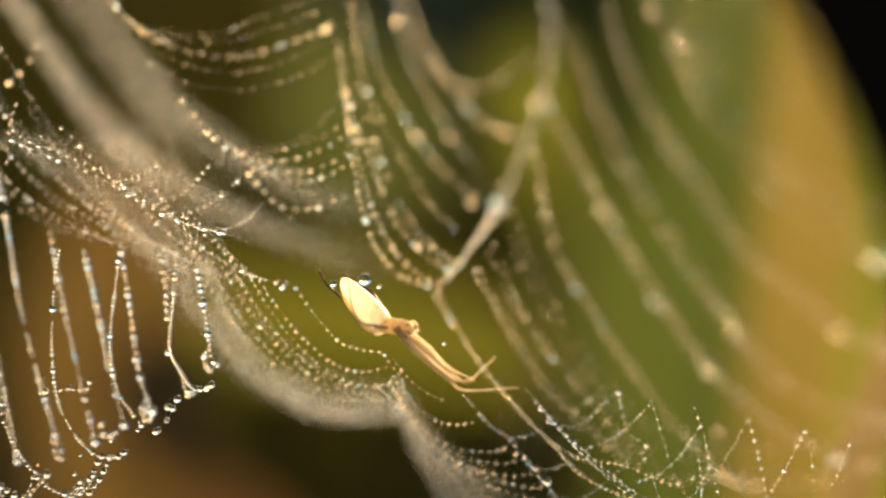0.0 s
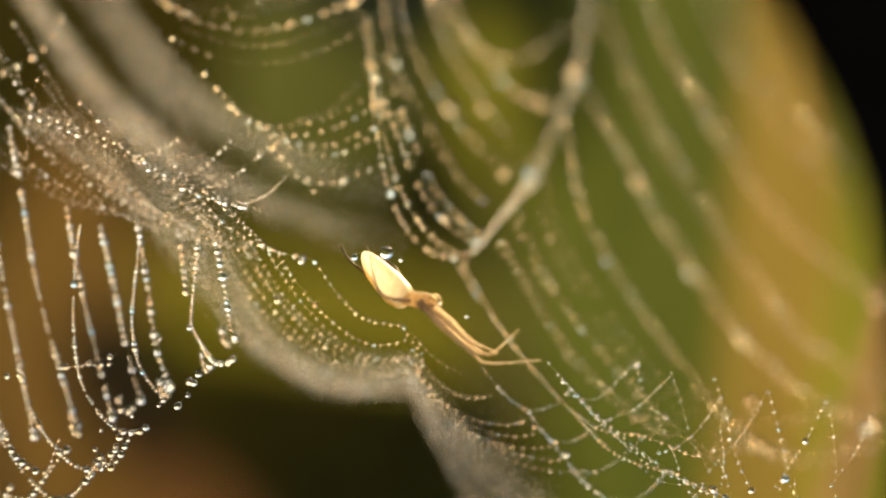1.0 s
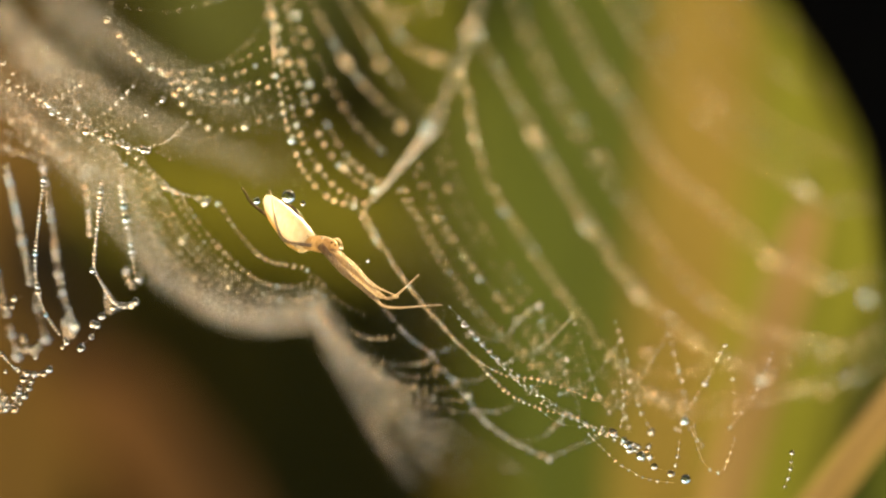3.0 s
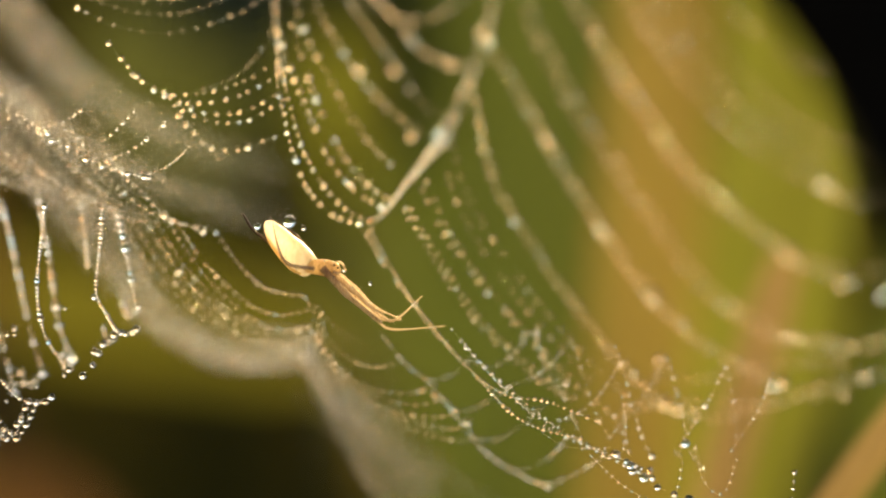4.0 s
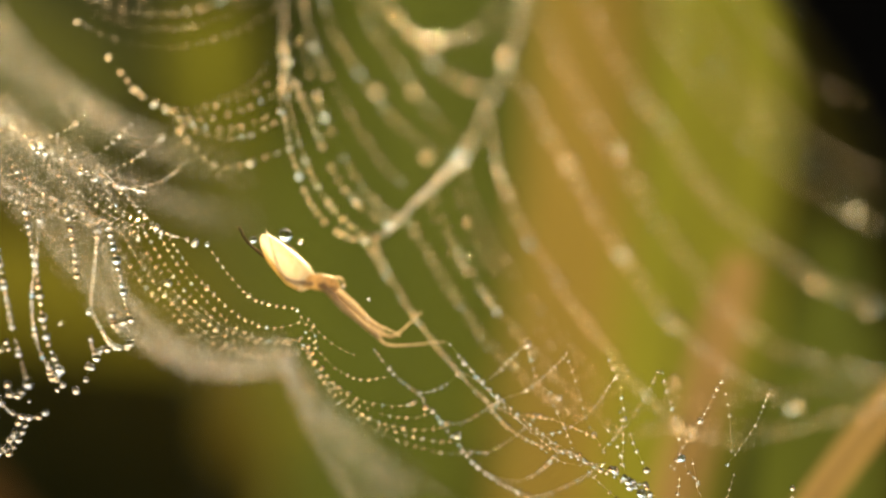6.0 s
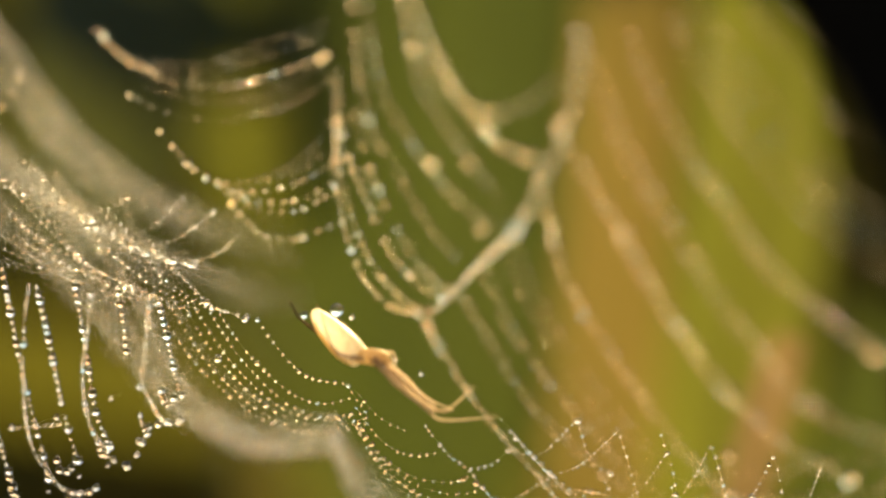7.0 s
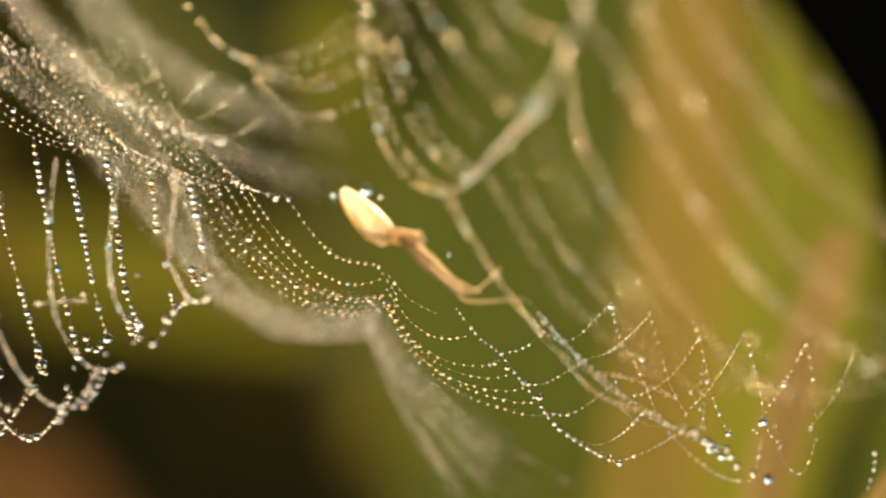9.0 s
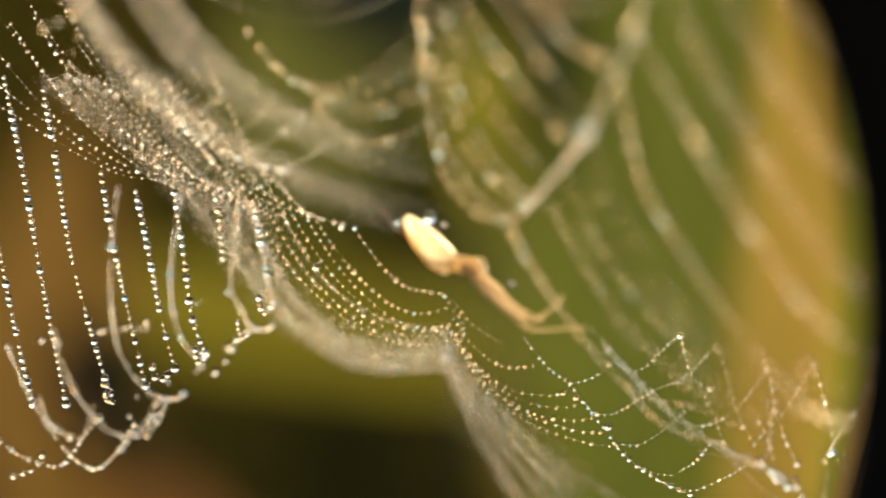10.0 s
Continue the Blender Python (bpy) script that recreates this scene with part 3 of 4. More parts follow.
strands(rope, "spiral_thread", [(-13.85, 9.53, 5.34), (-13.70, 9.53, 4.46)],
        [(-10.54, 9.53, 3.92), (-10.38, 9.53, 2.96)], 2, 0.036, 0.22, 0.05, 0.0010, 0.18)
strands(swag, "spiral_thread", [(-5.42, 14.87, 0.35), (-4.23, 14.73, -1.28), (-3.00, 14.58, -2.50), (-1.90, 14.36, -2.88), (-0.92, 14.21, -3.01)],
        [(-7.12, 15.16, 0.55), (-5.75, 15.16, -1.54), (-3.83, 15.16, -3.43), (-2.18, 14.87, -4.01), (-0.81, 14.58, -3.71)], 2, 0.059, 0.26, 0.03, 0.0011, 0.18)
strands(swag, "spiral_thread", [(-7.57, 15.73, 0.57), (-6.06, 16.02, -1.78), (-3.88, 16.30, -3.94), (-2.09, 16.02, -4.62), (-0.57, 15.44, -4.42)],
        [(-10.21, 16.59, 1.08), (-8.03, 17.16, -2.16), (-5.02, 17.44, -4.73), (-2.27, 17.16, -5.51), (-0.27, 16.30, -5.14)], 5, 0.061, 0.28, 0.05, 0.0011, 0.18)
strands(swag, "radial_thread", [(-0.95, 14.21, -3.01), (-0.54, 14.58, -3.71), (-0.00, 14.87, -4.50), (-0.16, 15.73, -5.44)],
        None, 1, 0.070, 0.28, 0.05, 0.0011, 0.18)
strands(swag, "spiral_thread", [(-0.55, 14.73, -3.30), (0.26, 14.87, -4.31), (1.08, 15.16, -4.96), (1.98, 15.16, -5.39)],
        None, 1, 0.059, 0.31, 0.05, 0.0011, 0.18)
strands(swag, "spiral_thread", [(-0.55, 14.87, -4.11), (0.53, 15.44, -5.57), (1.61, 15.73, -6.38), (2.56, 15.73, -6.56), (3.46, 15.73, -6.45)],
        None, 1, 0.064, 0.25, 0.05, 0.0011, 0.18)
strands(swag, "spiral_thread", [(-0.35, 15.44, -4.91), (0.78, 16.02, -6.51), (2.41, 16.30, -7.59), (4.19, 16.30, -7.85), (5.01, 16.30, -7.57)],
        [(-0.27, 16.30, -5.42), (1.29, 17.44, -7.84), (3.75, 17.88, -9.45), (6.48, 18.10, -10.25), (7.85, 17.88, -10.19)], 5, 0.059, 0.28, 0.05, 0.0011, 0.18)
strands(bowl, "spiral_thread", [(-12.80, 24.00, 8.60), (-9.60, 25.00, 2.50), (-6.90, 26.00, -1.90), (-3.80, 26.80, -4.00), (-0.90, 27.00, -4.35)],
        [(-14.90, 27.68, 7.60), (-10.90, 28.65, 1.90), (-8.66, 29.62, -2.90), (-5.23, 30.59, -5.17), (-1.24, 30.59, -5.16)], 6, 0.034, 0.30, 0.16, 0.0017, 0.18)
strands(bowl, "spiral_thread", [(-14.90, 27.68, 7.60), (-10.90, 28.65, 1.90), (-8.66, 29.62, -2.90), (-5.23, 30.59, -5.17), (-1.24, 30.59, -5.16)],
        [(-21.93, 36.41, 7.94), (-14.70, 35.44, 1.92), (-9.79, 34.47, -4.09), (-5.19, 33.50, -6.64), (-0.79, 31.56, -6.59)], 31, 0.037, 0.28, 0.16, 0.0017, 0.18)
strands(bowl, "spiral_thread", [(-1.10, 30.59, -4.73), (0.52, 32.53, -7.46), (3.13, 33.50, -9.76), (6.33, 34.47, -12.06), (10.36, 34.47, -14.35)],
        [(-1.07, 31.56, -6.59), (-0.03, 33.50, -8.62), (1.75, 35.44, -12.11), (2.94, 36.41, -14.43), (3.52, 36.41, -15.87)], 26, 0.044, 0.31, 0.21, 0.0017, 0.18)
strands(bowl, "spiral_thread", [(-25.60, 44.18, 20.40), (-22.70, 44.18, 16.60), (-19.80, 44.18, 12.75), (-16.88, 45.15, 8.98), (-11.88, 46.12, 5.20), (-6.29, 46.12, 2.88), (-1.03, 44.18, 1.43)],
        [(-27.50, 46.12, 22.20), (-24.20, 46.12, 17.50), (-21.01, 46.12, 12.80), (-17.77, 46.12, 8.11), (-12.76, 46.12, 4.32), (-6.87, 46.12, 1.84), (-1.28, 46.12, 0.25)], 26, 0.037, 0.31, 0.21, 0.0017, 0.18)
strands(bowl, "spiral_thread", [(-22.10, 44.18, 21.40), (-19.20, 44.18, 17.70), (-16.30, 44.18, 13.94), (-13.37, 46.12, 10.19), (-9.24, 48.06, 7.00), (-5.11, 48.06, 5.25), (-1.30, 46.12, 4.37)],
        [(-25.30, 44.18, 22.60), (-21.80, 44.18, 18.00), (-18.34, 44.18, 13.35), (-14.83, 46.12, 8.71), (-10.12, 48.06, 5.67), (-5.10, 48.06, 3.92), (-1.29, 46.12, 3.04)], 24, 0.037, 0.31, 0.21, 0.0017, 0.18)
strands(lattice, "radial_thread", [(2.93, 15.96, -5.11), (3.47, 16.51, -5.82), (4.19, 17.05, -6.63), (5.08, 17.60, -7.29), (5.96, 17.87, -8.37), (6.92, 18.15, -9.60), (7.88, 18.57, -10.81), (9.39, 18.99, -11.89), (11.16, 19.39, -12.70)],
        None, 1, 0.073, 0.25, 0.05, 0.0013, 0.18, 3)
strands(lattice, "spiral_thread", [(5.08, 17.60, -7.29), (5.82, 17.60, -7.18), (6.64, 17.33, -6.79), (7.19, 17.05, -6.20)],
        None, 1, 0.060, 0.24, 0.05, 0.0013, 0.18)
strands(lattice, "spiral_thread", [(7.19, 17.05, -6.20), (8.02, 17.05, -6.69), (8.83, 17.05, -6.46), (9.65, 16.94, -5.64), (10.30, 16.89, -5.01)],
        None, 1, 0.047, 0.21, 0.05, 0.0013, 0.18)
strands(lattice, "spiral_thread", [(6.09, 18.15, -8.69), (7.19, 17.87, -8.78), (8.43, 17.05, -8.10), (9.26, 16.23, -7.57)],
        None, 1, 0.058, 0.24, 0.05, 0.0013, 0.18)
strands(lattice, "spiral_thread", [(9.26, 16.23, -7.57), (10.35, 15.69, -7.17), (11.29, 14.65, -6.36), (12.22, 13.74, -5.43)],
        None, 1, 0.047, 0.21, 0.05, 0.0013, 0.18)
strands(lattice, "spiral_thread", [(7.46, 18.57, -10.21), (8.43, 18.15, -10.32), (9.53, 17.60, -9.72), (10.90, 16.51, -8.51)],
        [(8.42, 18.78, -11.21), (9.80, 18.57, -11.76), (11.04, 17.60, -11.22), (11.99, 16.51, -10.14)], 2, 0.056, 0.24, 0.05, 0.0013, 0.18)
strands(lattice, "spiral_thread", [(9.39, 18.99, -11.95), (10.89, 18.99, -12.48), (12.54, 18.15, -11.89), (14.05, 16.51, -10.95)],
        None, 1, 0.049, 0.24, 0.05, 0.0013, 0.18)
strands(lattice, "spiral_thread", [(10.52, 16.89, -5.01), (10.72, 16.51, -6.05), (11.11, 15.96, -7.01), (11.95, 15.69, -7.59)],
        None, 1, 0.060, 0.27, 0.05, 0.0013, 0.18, 2)
strands(lattice, "spiral_thread", [(12.18, 13.74, -5.32), (12.66, 13.74, -6.84), (13.23, 14.00, -8.77), (14.06, 14.00, -10.28)],
        None, 1, 0.060, 0.32, 0.05, 0.0013, 0.18)
strands(lattice, "spiral_thread", [(14.30, 13.74, -5.67), (14.78, 13.74, -7.10), (15.02, 14.00, -8.62), (14.61, 14.00, -9.31)],
        None, 1, 0.060, 0.35, 0.05, 0.0013, 0.18)
strands(lattice, "spiral_thread", [(14.58, 13.74, -6.55), (13.53, 14.65, -8.09), (12.32, 15.30, -9.07), (11.22, 15.30, -9.35)],
        None, 1, 0.052, 0.23, 0.05, 0.0013, 0.18)
strands(lattice, "spiral_thread", [(16.89, 15.63, -6.19), (16.08, 15.69, -7.69), (15.11, 15.69, -9.07), (13.99, 15.30, -10.17)],
        None, 1, 0.052, 0.23, 0.05, 0.0013, 0.18)
strands(lattice, "spiral_thread", [(16.95, 15.63, -6.30), (17.30, 15.30, -7.67), (17.68, 14.65, -9.31), (17.79, 14.00, -10.68)],
        None, 1, 0.056, 0.32, 0.05, 0.0013, 0.18)
strands(lattice, "spiral_thread", [(19.67, 12.70, -6.79), (18.84, 13.35, -8.46), (17.78, 14.00, -10.13), (17.24, 14.00, -10.96)],
        None, 1, 0.052, 0.23, 0.05, 0.0013, 0.18)
strands(lattice, "spiral_thread", [(19.67, 12.70, -6.52), (20.04, 12.70, -8.17), (20.19, 12.70, -10.36)],
        None, 1, 0.047, 0.35, 0.05, 0.0013, 0.18)
strands(lattice, "spiral_thread", [(22.01, 11.40, -7.04), (21.24, 12.05, -8.97), (19.91, 12.70, -10.91)],
        None, 1, 0.052, 0.23, 0.05, 0.0013, 0.18)
strands(lattice, "spiral_thread", [(11.51, 15.69, -7.57), (12.19, 15.30, -9.07), (12.57, 14.65, -10.16)],
        None, 1, 0.054, 0.27, 0.05, 0.0013, 0.18)
strands(lattice, "spiral_thread", [(14.19, 14.00, -9.04), (14.75, 14.00, -10.14), (15.03, 14.00, -11.24)],
        None, 1, 0.064, 0.29, 0.05, 0.0013, 0.18)
strands(lattice, "spiral_thread", [(15.30, 14.00, -9.31), (15.58, 14.00, -10.13), (16.13, 14.00, -11.23)],
        None, 1, 0.064, 0.32, 0.05, 0.0013, 0.18)
strands(lattice, "spiral_thread", [(17.37, 14.00, -11.23), (17.78, 14.00, -10.40), (18.06, 14.00, -11.09), (18.62, 14.00, -11.78)],
        None, 1, 0.073, 0.29, 0.05, 0.0013, 0.18)
strands(lattice, "radial_thread", [(6.18, 8.60, -4.70), (7.42, 9.07, -6.13), (9.08, 9.53, -7.73), (10.74, 10.00, -9.24), (12.40, 10.47, -10.21), (14.06, 10.47, -11.04), (15.99, 10.47, -12.14)],
        [(7.01, 9.53, -5.66), (8.53, 9.53, -7.40), (9.91, 10.00, -8.56), (11.30, 10.47, -9.52), (12.82, 10.47, -10.49), (14.61, 10.47, -11.53), (16.27, 10.47, -12.42)], 3, 0.060, 0.27, 0.08, 0.0013, 0.18, 3)
strands(lattice, "spiral_thread", [(10.27, 9.53, -9.52), (11.51, 9.53, -10.48), (12.61, 9.53, -10.69), (13.99, 9.53, -10.66)],
        None, 1, 0.05, 0.24, 0.05, 0.0013, 0.18)
strands(lattice, "spiral_thread", [(12.88, 10.00, -10.91), (14.26, 10.00, -12.28), (15.65, 10.00, -13.16), (17.16, 10.00, -13.43)],
        None, 1, 0.05, 0.24, 0.05, 0.0013, 0.18)
strands(lattice, "spiral_thread", [(14.13, 9.53, -10.88), (14.95, 9.53, -11.56), (16.06, 9.53, -12.52), (17.30, 9.53, -13.07), (18.13, 9.53, -13.34)],
        None, 1, 0.107, 0.56, 0.05, 0.0013, 0.18, 4)
strands(lattice, "spiral_thread", [(14.52, 10.47, -8.17), (14.64, 10.47, -9.55), (14.61, 10.47, -10.93)],
        [(17.43, 10.47, -11.19), (17.24, 10.47, -12.30), (17.02, 10.47, -13.40)], 2, 0.060, 0.27, 0.05, 0.0013, 0.18)
strands(lattice, "spiral_thread", [(18.11, 11.40, -10.41), (18.53, 11.40, -12.34), (19.50, 11.40, -12.95), (20.19, 11.40, -11.23)],
        None, 1, 0.047, 0.27, 0.05, 0.0013, 0.18)
strands(lattice, "spiral_thread", [(22.94, 10.47, -11.86), (22.86, 10.47, -12.82), (22.54, 10.47, -13.79)],
        None, 1, 0.064, 0.27, 0.05, 0.0013, 0.18)
strands(hub, "radial_thread", [(2.38, 0.20, 0.23), (3.24, 0.46, -1.39), (4.57, 1.35, -3.58), (5.88, 3.11, -5.41), (7.34, 4.91, -6.85), (8.81, 6.76, -8.56), (10.43, 8.14, -9.59), (12.62, 9.07, -10.17)],
        [(1.97, 0.46, 0.09), (2.63, 0.90, -1.14), (3.88, 1.79, -2.93), (5.47, 3.11, -4.87), (6.93, 4.91, -6.57), (8.53, 6.76, -8.02), (10.42, 8.14, -8.35), (13.16, 9.07, -9.48)], 2, 0.083, 0.29, 0.08, 0.0009, 0.18, 1)
strands(hub, "radial_thread", [(2.38, 0.20, 0.28), (2.95, -0.81, 0.80), (3.50, -2.08, 1.46), (4.36, -5.46, 2.67), (5.12, -8.83, 3.42), (5.79, -12.21, 4.05), (6.46, -14.78, 5.39), (7.15, -16.55, 7.11), (7.82, -17.43, 8.68), (8.24, -19.19, 11.03), (8.38, -20.07, 13.10)],
        [(2.30, 0.20, 0.15), (3.01, -0.81, 0.67), (3.64, -2.08, 1.30), (4.54, -5.46, 2.40), (5.38, -8.83, 3.29), (6.16, -13.06, 4.17), (6.74, -15.66, 5.66), (7.43, -17.43, 7.26), (8.10, -18.31, 8.70), (8.52, -20.07, 11.04), (8.57, -20.07, 13.10)], 5, 0.066, 0.40, 0.12, 0.0015, 0.18)
strands(hub, "radial_thread", [(-2.11, -5.03, 11.71), (-2.10, -4.61, 10.91), (-1.94, -2.08, 9.28), (-1.89, 0.46, 7.90), (-1.91, 2.23, 6.80)],
        [(-1.95, -5.03, 11.71), (-1.89, -4.61, 10.91), (-1.73, -2.08, 9.28), (-1.65, 0.46, 7.91), (-1.64, 2.23, 6.80)], 2, 0.078, 0.34, 0.04, 0.0009, 0.18)
strands(hub, "spiral_thread", [(-1.99, 2.23, 6.80), (-1.69, 2.23, 5.71), (-1.50, 2.23, 4.63), (-1.15, 1.87, 3.50), (-0.70, 1.35, 2.22), (0.00, 0.90, 1.26), (0.80, 0.46, 0.60), (1.68, 0.29, 0.33), (2.35, 0.20, 0.23)],
        None, 1, 0.081, 0.31, 0.00, 0.0009, 0.18)
strands(hub, "spiral_thread", [(-1.85, 0.90, 7.90), (-1.30, 1.35, 5.73), (-0.85, 0.99, 4.12), (-0.23, 0.46, 2.78), (0.54, 0.12, 1.68), (1.36, 0.12, 0.90), (2.22, 0.12, 0.48)],
        None, 1, 0.078, 0.32, 0.00, 0.0009, 0.18)
strands(hub, "spiral_thread", [(-1.86, -2.08, 9.55), (-1.31, -1.66, 7.66), (-0.74, -1.66, 6.27), (-0.20, -1.74, 4.93), (0.38, -1.91, 3.59), (1.05, -1.91, 2.52), (2.01, -1.66, 1.57), (2.97, -1.24, 1.06)],
        None, 1, 0.083, 0.35, 0.00, 0.0009, 0.18, 2)
strands(hub, "spiral_thread", [(-1.20, -3.77, 9.83), (-0.53, -3.77, 7.43), (0.30, -4.19, 5.30), (0.97, -4.19, 3.91), (1.82, -3.77, 2.62), (2.81, -2.92, 1.66), (3.50, -2.08, 1.35)],
        None, 1, 0.078, 0.37, 0.00, 0.0009, 0.18)
strands(hub, "spiral_thread", [(-0.89, -11.37, 16.74), (-0.43, -9.68, 13.32), (0.12, -8.83, 10.67), (1.03, -9.68, 8.84), (2.13, -10.52, 7.00), (3.61, -11.37, 5.18), (4.95, -12.21, 4.15)],
        [(0.49, -13.06, 16.73), (1.12, -12.21, 13.06), (1.73, -12.21, 10.70), (2.90, -13.90, 8.63), (3.98, -14.78, 7.08), (5.29, -14.78, 4.99), (6.33, -14.78, 4.86)], 2, 0.075, 0.40, 0.11, 0.0009, 0.18)
strands(hub, "spiral_thread", [(-1.36, -9.68, 16.74), (-1.16, -7.99, 13.05), (-0.79, -7.15, 10.13), (0.01, -7.15, 8.01), (1.08, -7.15, 6.15), (2.14, -7.15, 4.30), (3.69, -5.46, 2.67)],
        [(-1.06, -10.52, 16.74), (-0.78, -8.83, 13.32), (-0.36, -7.99, 10.40), (0.57, -7.99, 8.02), (1.77, -7.99, 5.90), (3.26, -8.83, 4.47), (4.46, -8.83, 3.42)], 1, 0.08, 0.43, 0.11, 0.0009, 0.18)
strands(hub, "spiral_thread", [(0.30, -14.78, 16.20), (1.32, -13.90, 12.81), (2.37, -13.90, 10.72), (3.74, -15.66, 9.56), (5.61, -17.43, 9.46), (7.45, -18.31, 10.76)],
        [(1.08, -14.78, 16.20), (1.84, -13.90, 13.33), (2.63, -13.90, 11.24), (4.52, -15.66, 8.39), (5.85, -16.55, 7.50), (6.89, -16.55, 7.11)], 2, 0.092, 0.46, 0.11, 0.0009, 0.18)
strands(awning, "spiral_thread", [(-13.18, -2.08, 13.99), (-11.50, -1.24, 12.14), (-9.49, -1.24, 11.39), (-7.01, -2.08, 11.14), (-4.82, -2.92, 11.58), (-2.45, -4.61, 12.39)],
        None, 1, 0.094, 0.57, 0.05, 0.0010, 0.18, 1)
strands(awning, "spiral_thread", [(-13.18, -2.08, 13.72), (-12.17, -1.24, 12.41), (-10.29, -1.24, 11.74)],
        [(-12.91, -2.08, 13.19), (-11.91, -1.24, 12.54), (-9.76, -1.24, 11.34)], 2, 0.079, 0.37, 0.05, 0.0010, 0.18)
strands(awning, "spiral_thread", [(-11.64, -1.24, 12.68), (-8.09, -2.08, 12.07), (-5.62, -2.92, 12.91), (-2.72, -4.61, 13.93)],
        [(-11.16, -0.39, 11.22), (-8.26, 0.46, 10.31), (-5.52, -0.39, 10.56), (-2.15, -2.92, 12.11)], 4, 0.045, 0.37, 0.11, 0.0010, 0.18)
strands(awning, "spiral_thread", [(-11.50, 2.23, 10.80), (-9.74, 2.23, 9.94), (-6.98, 1.35, 9.52), (-3.90, -0.39, 10.30), (-2.20, -2.08, 11.33)],
        None, 1, 0.054, 0.47, 0.05, 0.0010, 0.18)
strands(awning, "spiral_thread", [(-10.08, 3.90, 9.16), (-9.45, 3.90, 8.35), (-8.34, 3.55, 7.13), (-7.09, 3.11, 6.32), (-6.65, 2.67, 5.45), (-5.81, 2.23, 4.55), (-5.26, 2.23, 4.02), (-3.91, 2.23, 3.89), (-2.70, 2.23, 4.29), (-1.49, 2.23, 4.70)],
        None, 1, 0.081, 0.37, 0.05, 0.0010, 0.18, 3)
strands(awning, "spiral_thread", [(-9.16, 3.55, 7.80), (-7.09, 3.11, 6.59), (-4.90, 2.67, 6.64), (-3.25, 2.23, 7.26), (-2.17, 2.23, 8.12)],
        [(-6.82, 3.11, 6.05), (-5.16, 2.67, 5.45), (-3.54, 2.67, 5.45), (-2.43, 2.23, 5.78), (-1.57, 2.23, 6.05)], 4, 0.072, 0.37, 0.13, 0.0010, 0.18)
strands(awning, "spiral_thread", [(-5.95, 2.23, 6.71), (-3.95, 0.46, 7.36), (-2.51, -1.24, 8.68), (-2.19, -2.08, 9.47)],
        None, 1, 0.036, 0.30, 0.05, 0.0010, 0.18)
strands(awning, "spiral_thread", [(-16.65, 1.35, 11.93), (-17.37, 1.35, 10.58), (-18.32, 1.35, 9.77), (-19.67, 1.35, 9.09)],
        None, 1, 0.101, 0.47, 0.05, 0.0010, 0.18)
strands(awning, "spiral_thread", [(-18.27, 6.76, 9.06), (-18.68, 6.76, 7.42), (-18.81, 6.76, 4.97)],
        None, 1, 0.067, 0.47, 0.05, 0.0010, 0.18)
strands(fan, "spiral_thread", [(7.59, -11.16, 8.98), (8.40, -12.05, 7.66), (9.41, -12.93, 5.83), (10.57, -12.93, 3.90), (11.51, -12.93, 2.18), (13.02, -12.93, -0.23), (15.40, -12.05, -3.48), (18.21, -11.16, -6.09), (21.59, -9.40, -7.81)],
        [(7.82, -11.16, 9.16), (8.65, -12.05, 7.84), (9.65, -12.93, 6.01), (10.80, -12.93, 4.08), (11.74, -12.93, 2.36), (13.25, -12.93, -0.05), (15.65, -12.05, -3.30), (18.45, -11.16, -5.91), (21.84, -9.40, -7.63)], 2, 0.078, 0.34, 0.04, 0.0009, 0.18, 2)
strands(fan, "spiral_thread", [(7.00, -8.40, 6.84), (7.53, -8.40, 4.87), (8.15, -8.40, 1.98), (10.58, -8.40, -1.96), (12.42, -7.98, -4.59), (14.26, -7.56, -6.96), (16.62, -6.71, -9.07)],
        [(7.21, -8.40, 7.00), (7.74, -8.40, 5.03), (8.36, -8.40, 2.14), (10.79, -8.40, -1.80), (12.63, -7.98, -4.43), (14.46, -7.56, -6.80), (16.82, -6.71, -8.91)], 2, 0.071, 0.34, 0.04, 0.0009, 0.18, 2)
strands(fan, "spiral_thread", [(6.24, -6.37, 4.76), (6.91, -6.37, 1.98), (8.90, -6.37, -1.45), (11.29, -6.37, -4.60), (13.65, -5.52, -7.25), (15.49, -4.68, -8.85)],
        [(5.85, -4.68, 3.84), (6.31, -4.68, 1.73), (7.80, -5.10, -1.18), (10.20, -5.10, -4.36), (12.84, -4.68, -7.27)], 2, 0.053, 0.37, 0.08, 0.0009, 0.18)
strands(fan, "spiral_thread", [(5.00, -2.15, 2.26), (6.39, -2.99, -0.67), (8.26, -2.99, -3.12), (10.39, -2.99, -5.50), (12.26, -2.99, -7.61), (14.13, -2.99, -9.15)],
        [(4.85, -2.15, 1.99), (6.17, -2.99, -0.80), (8.04, -2.99, -3.27), (10.13, -2.99, -5.71), (12.00, -2.99, -7.78)], 2, 0.060, 0.31, 0.05, 0.0009, 0.18)
strands(fan, "spiral_thread", [(3.96, 1.58, 0.98), (5.40, 0.73, -1.48), (7.32, -0.11, -4.42), (9.64, -0.96, -6.67), (11.92, -0.96, -8.40)],
        [(4.22, 1.58, 1.18), (5.66, 0.73, -1.28), (7.58, -0.11, -4.22), (9.90, -0.96, -6.47), (12.18, -0.96, -8.20)], 3, 0.05, 0.27, 0.04, 0.0009, 0.18)
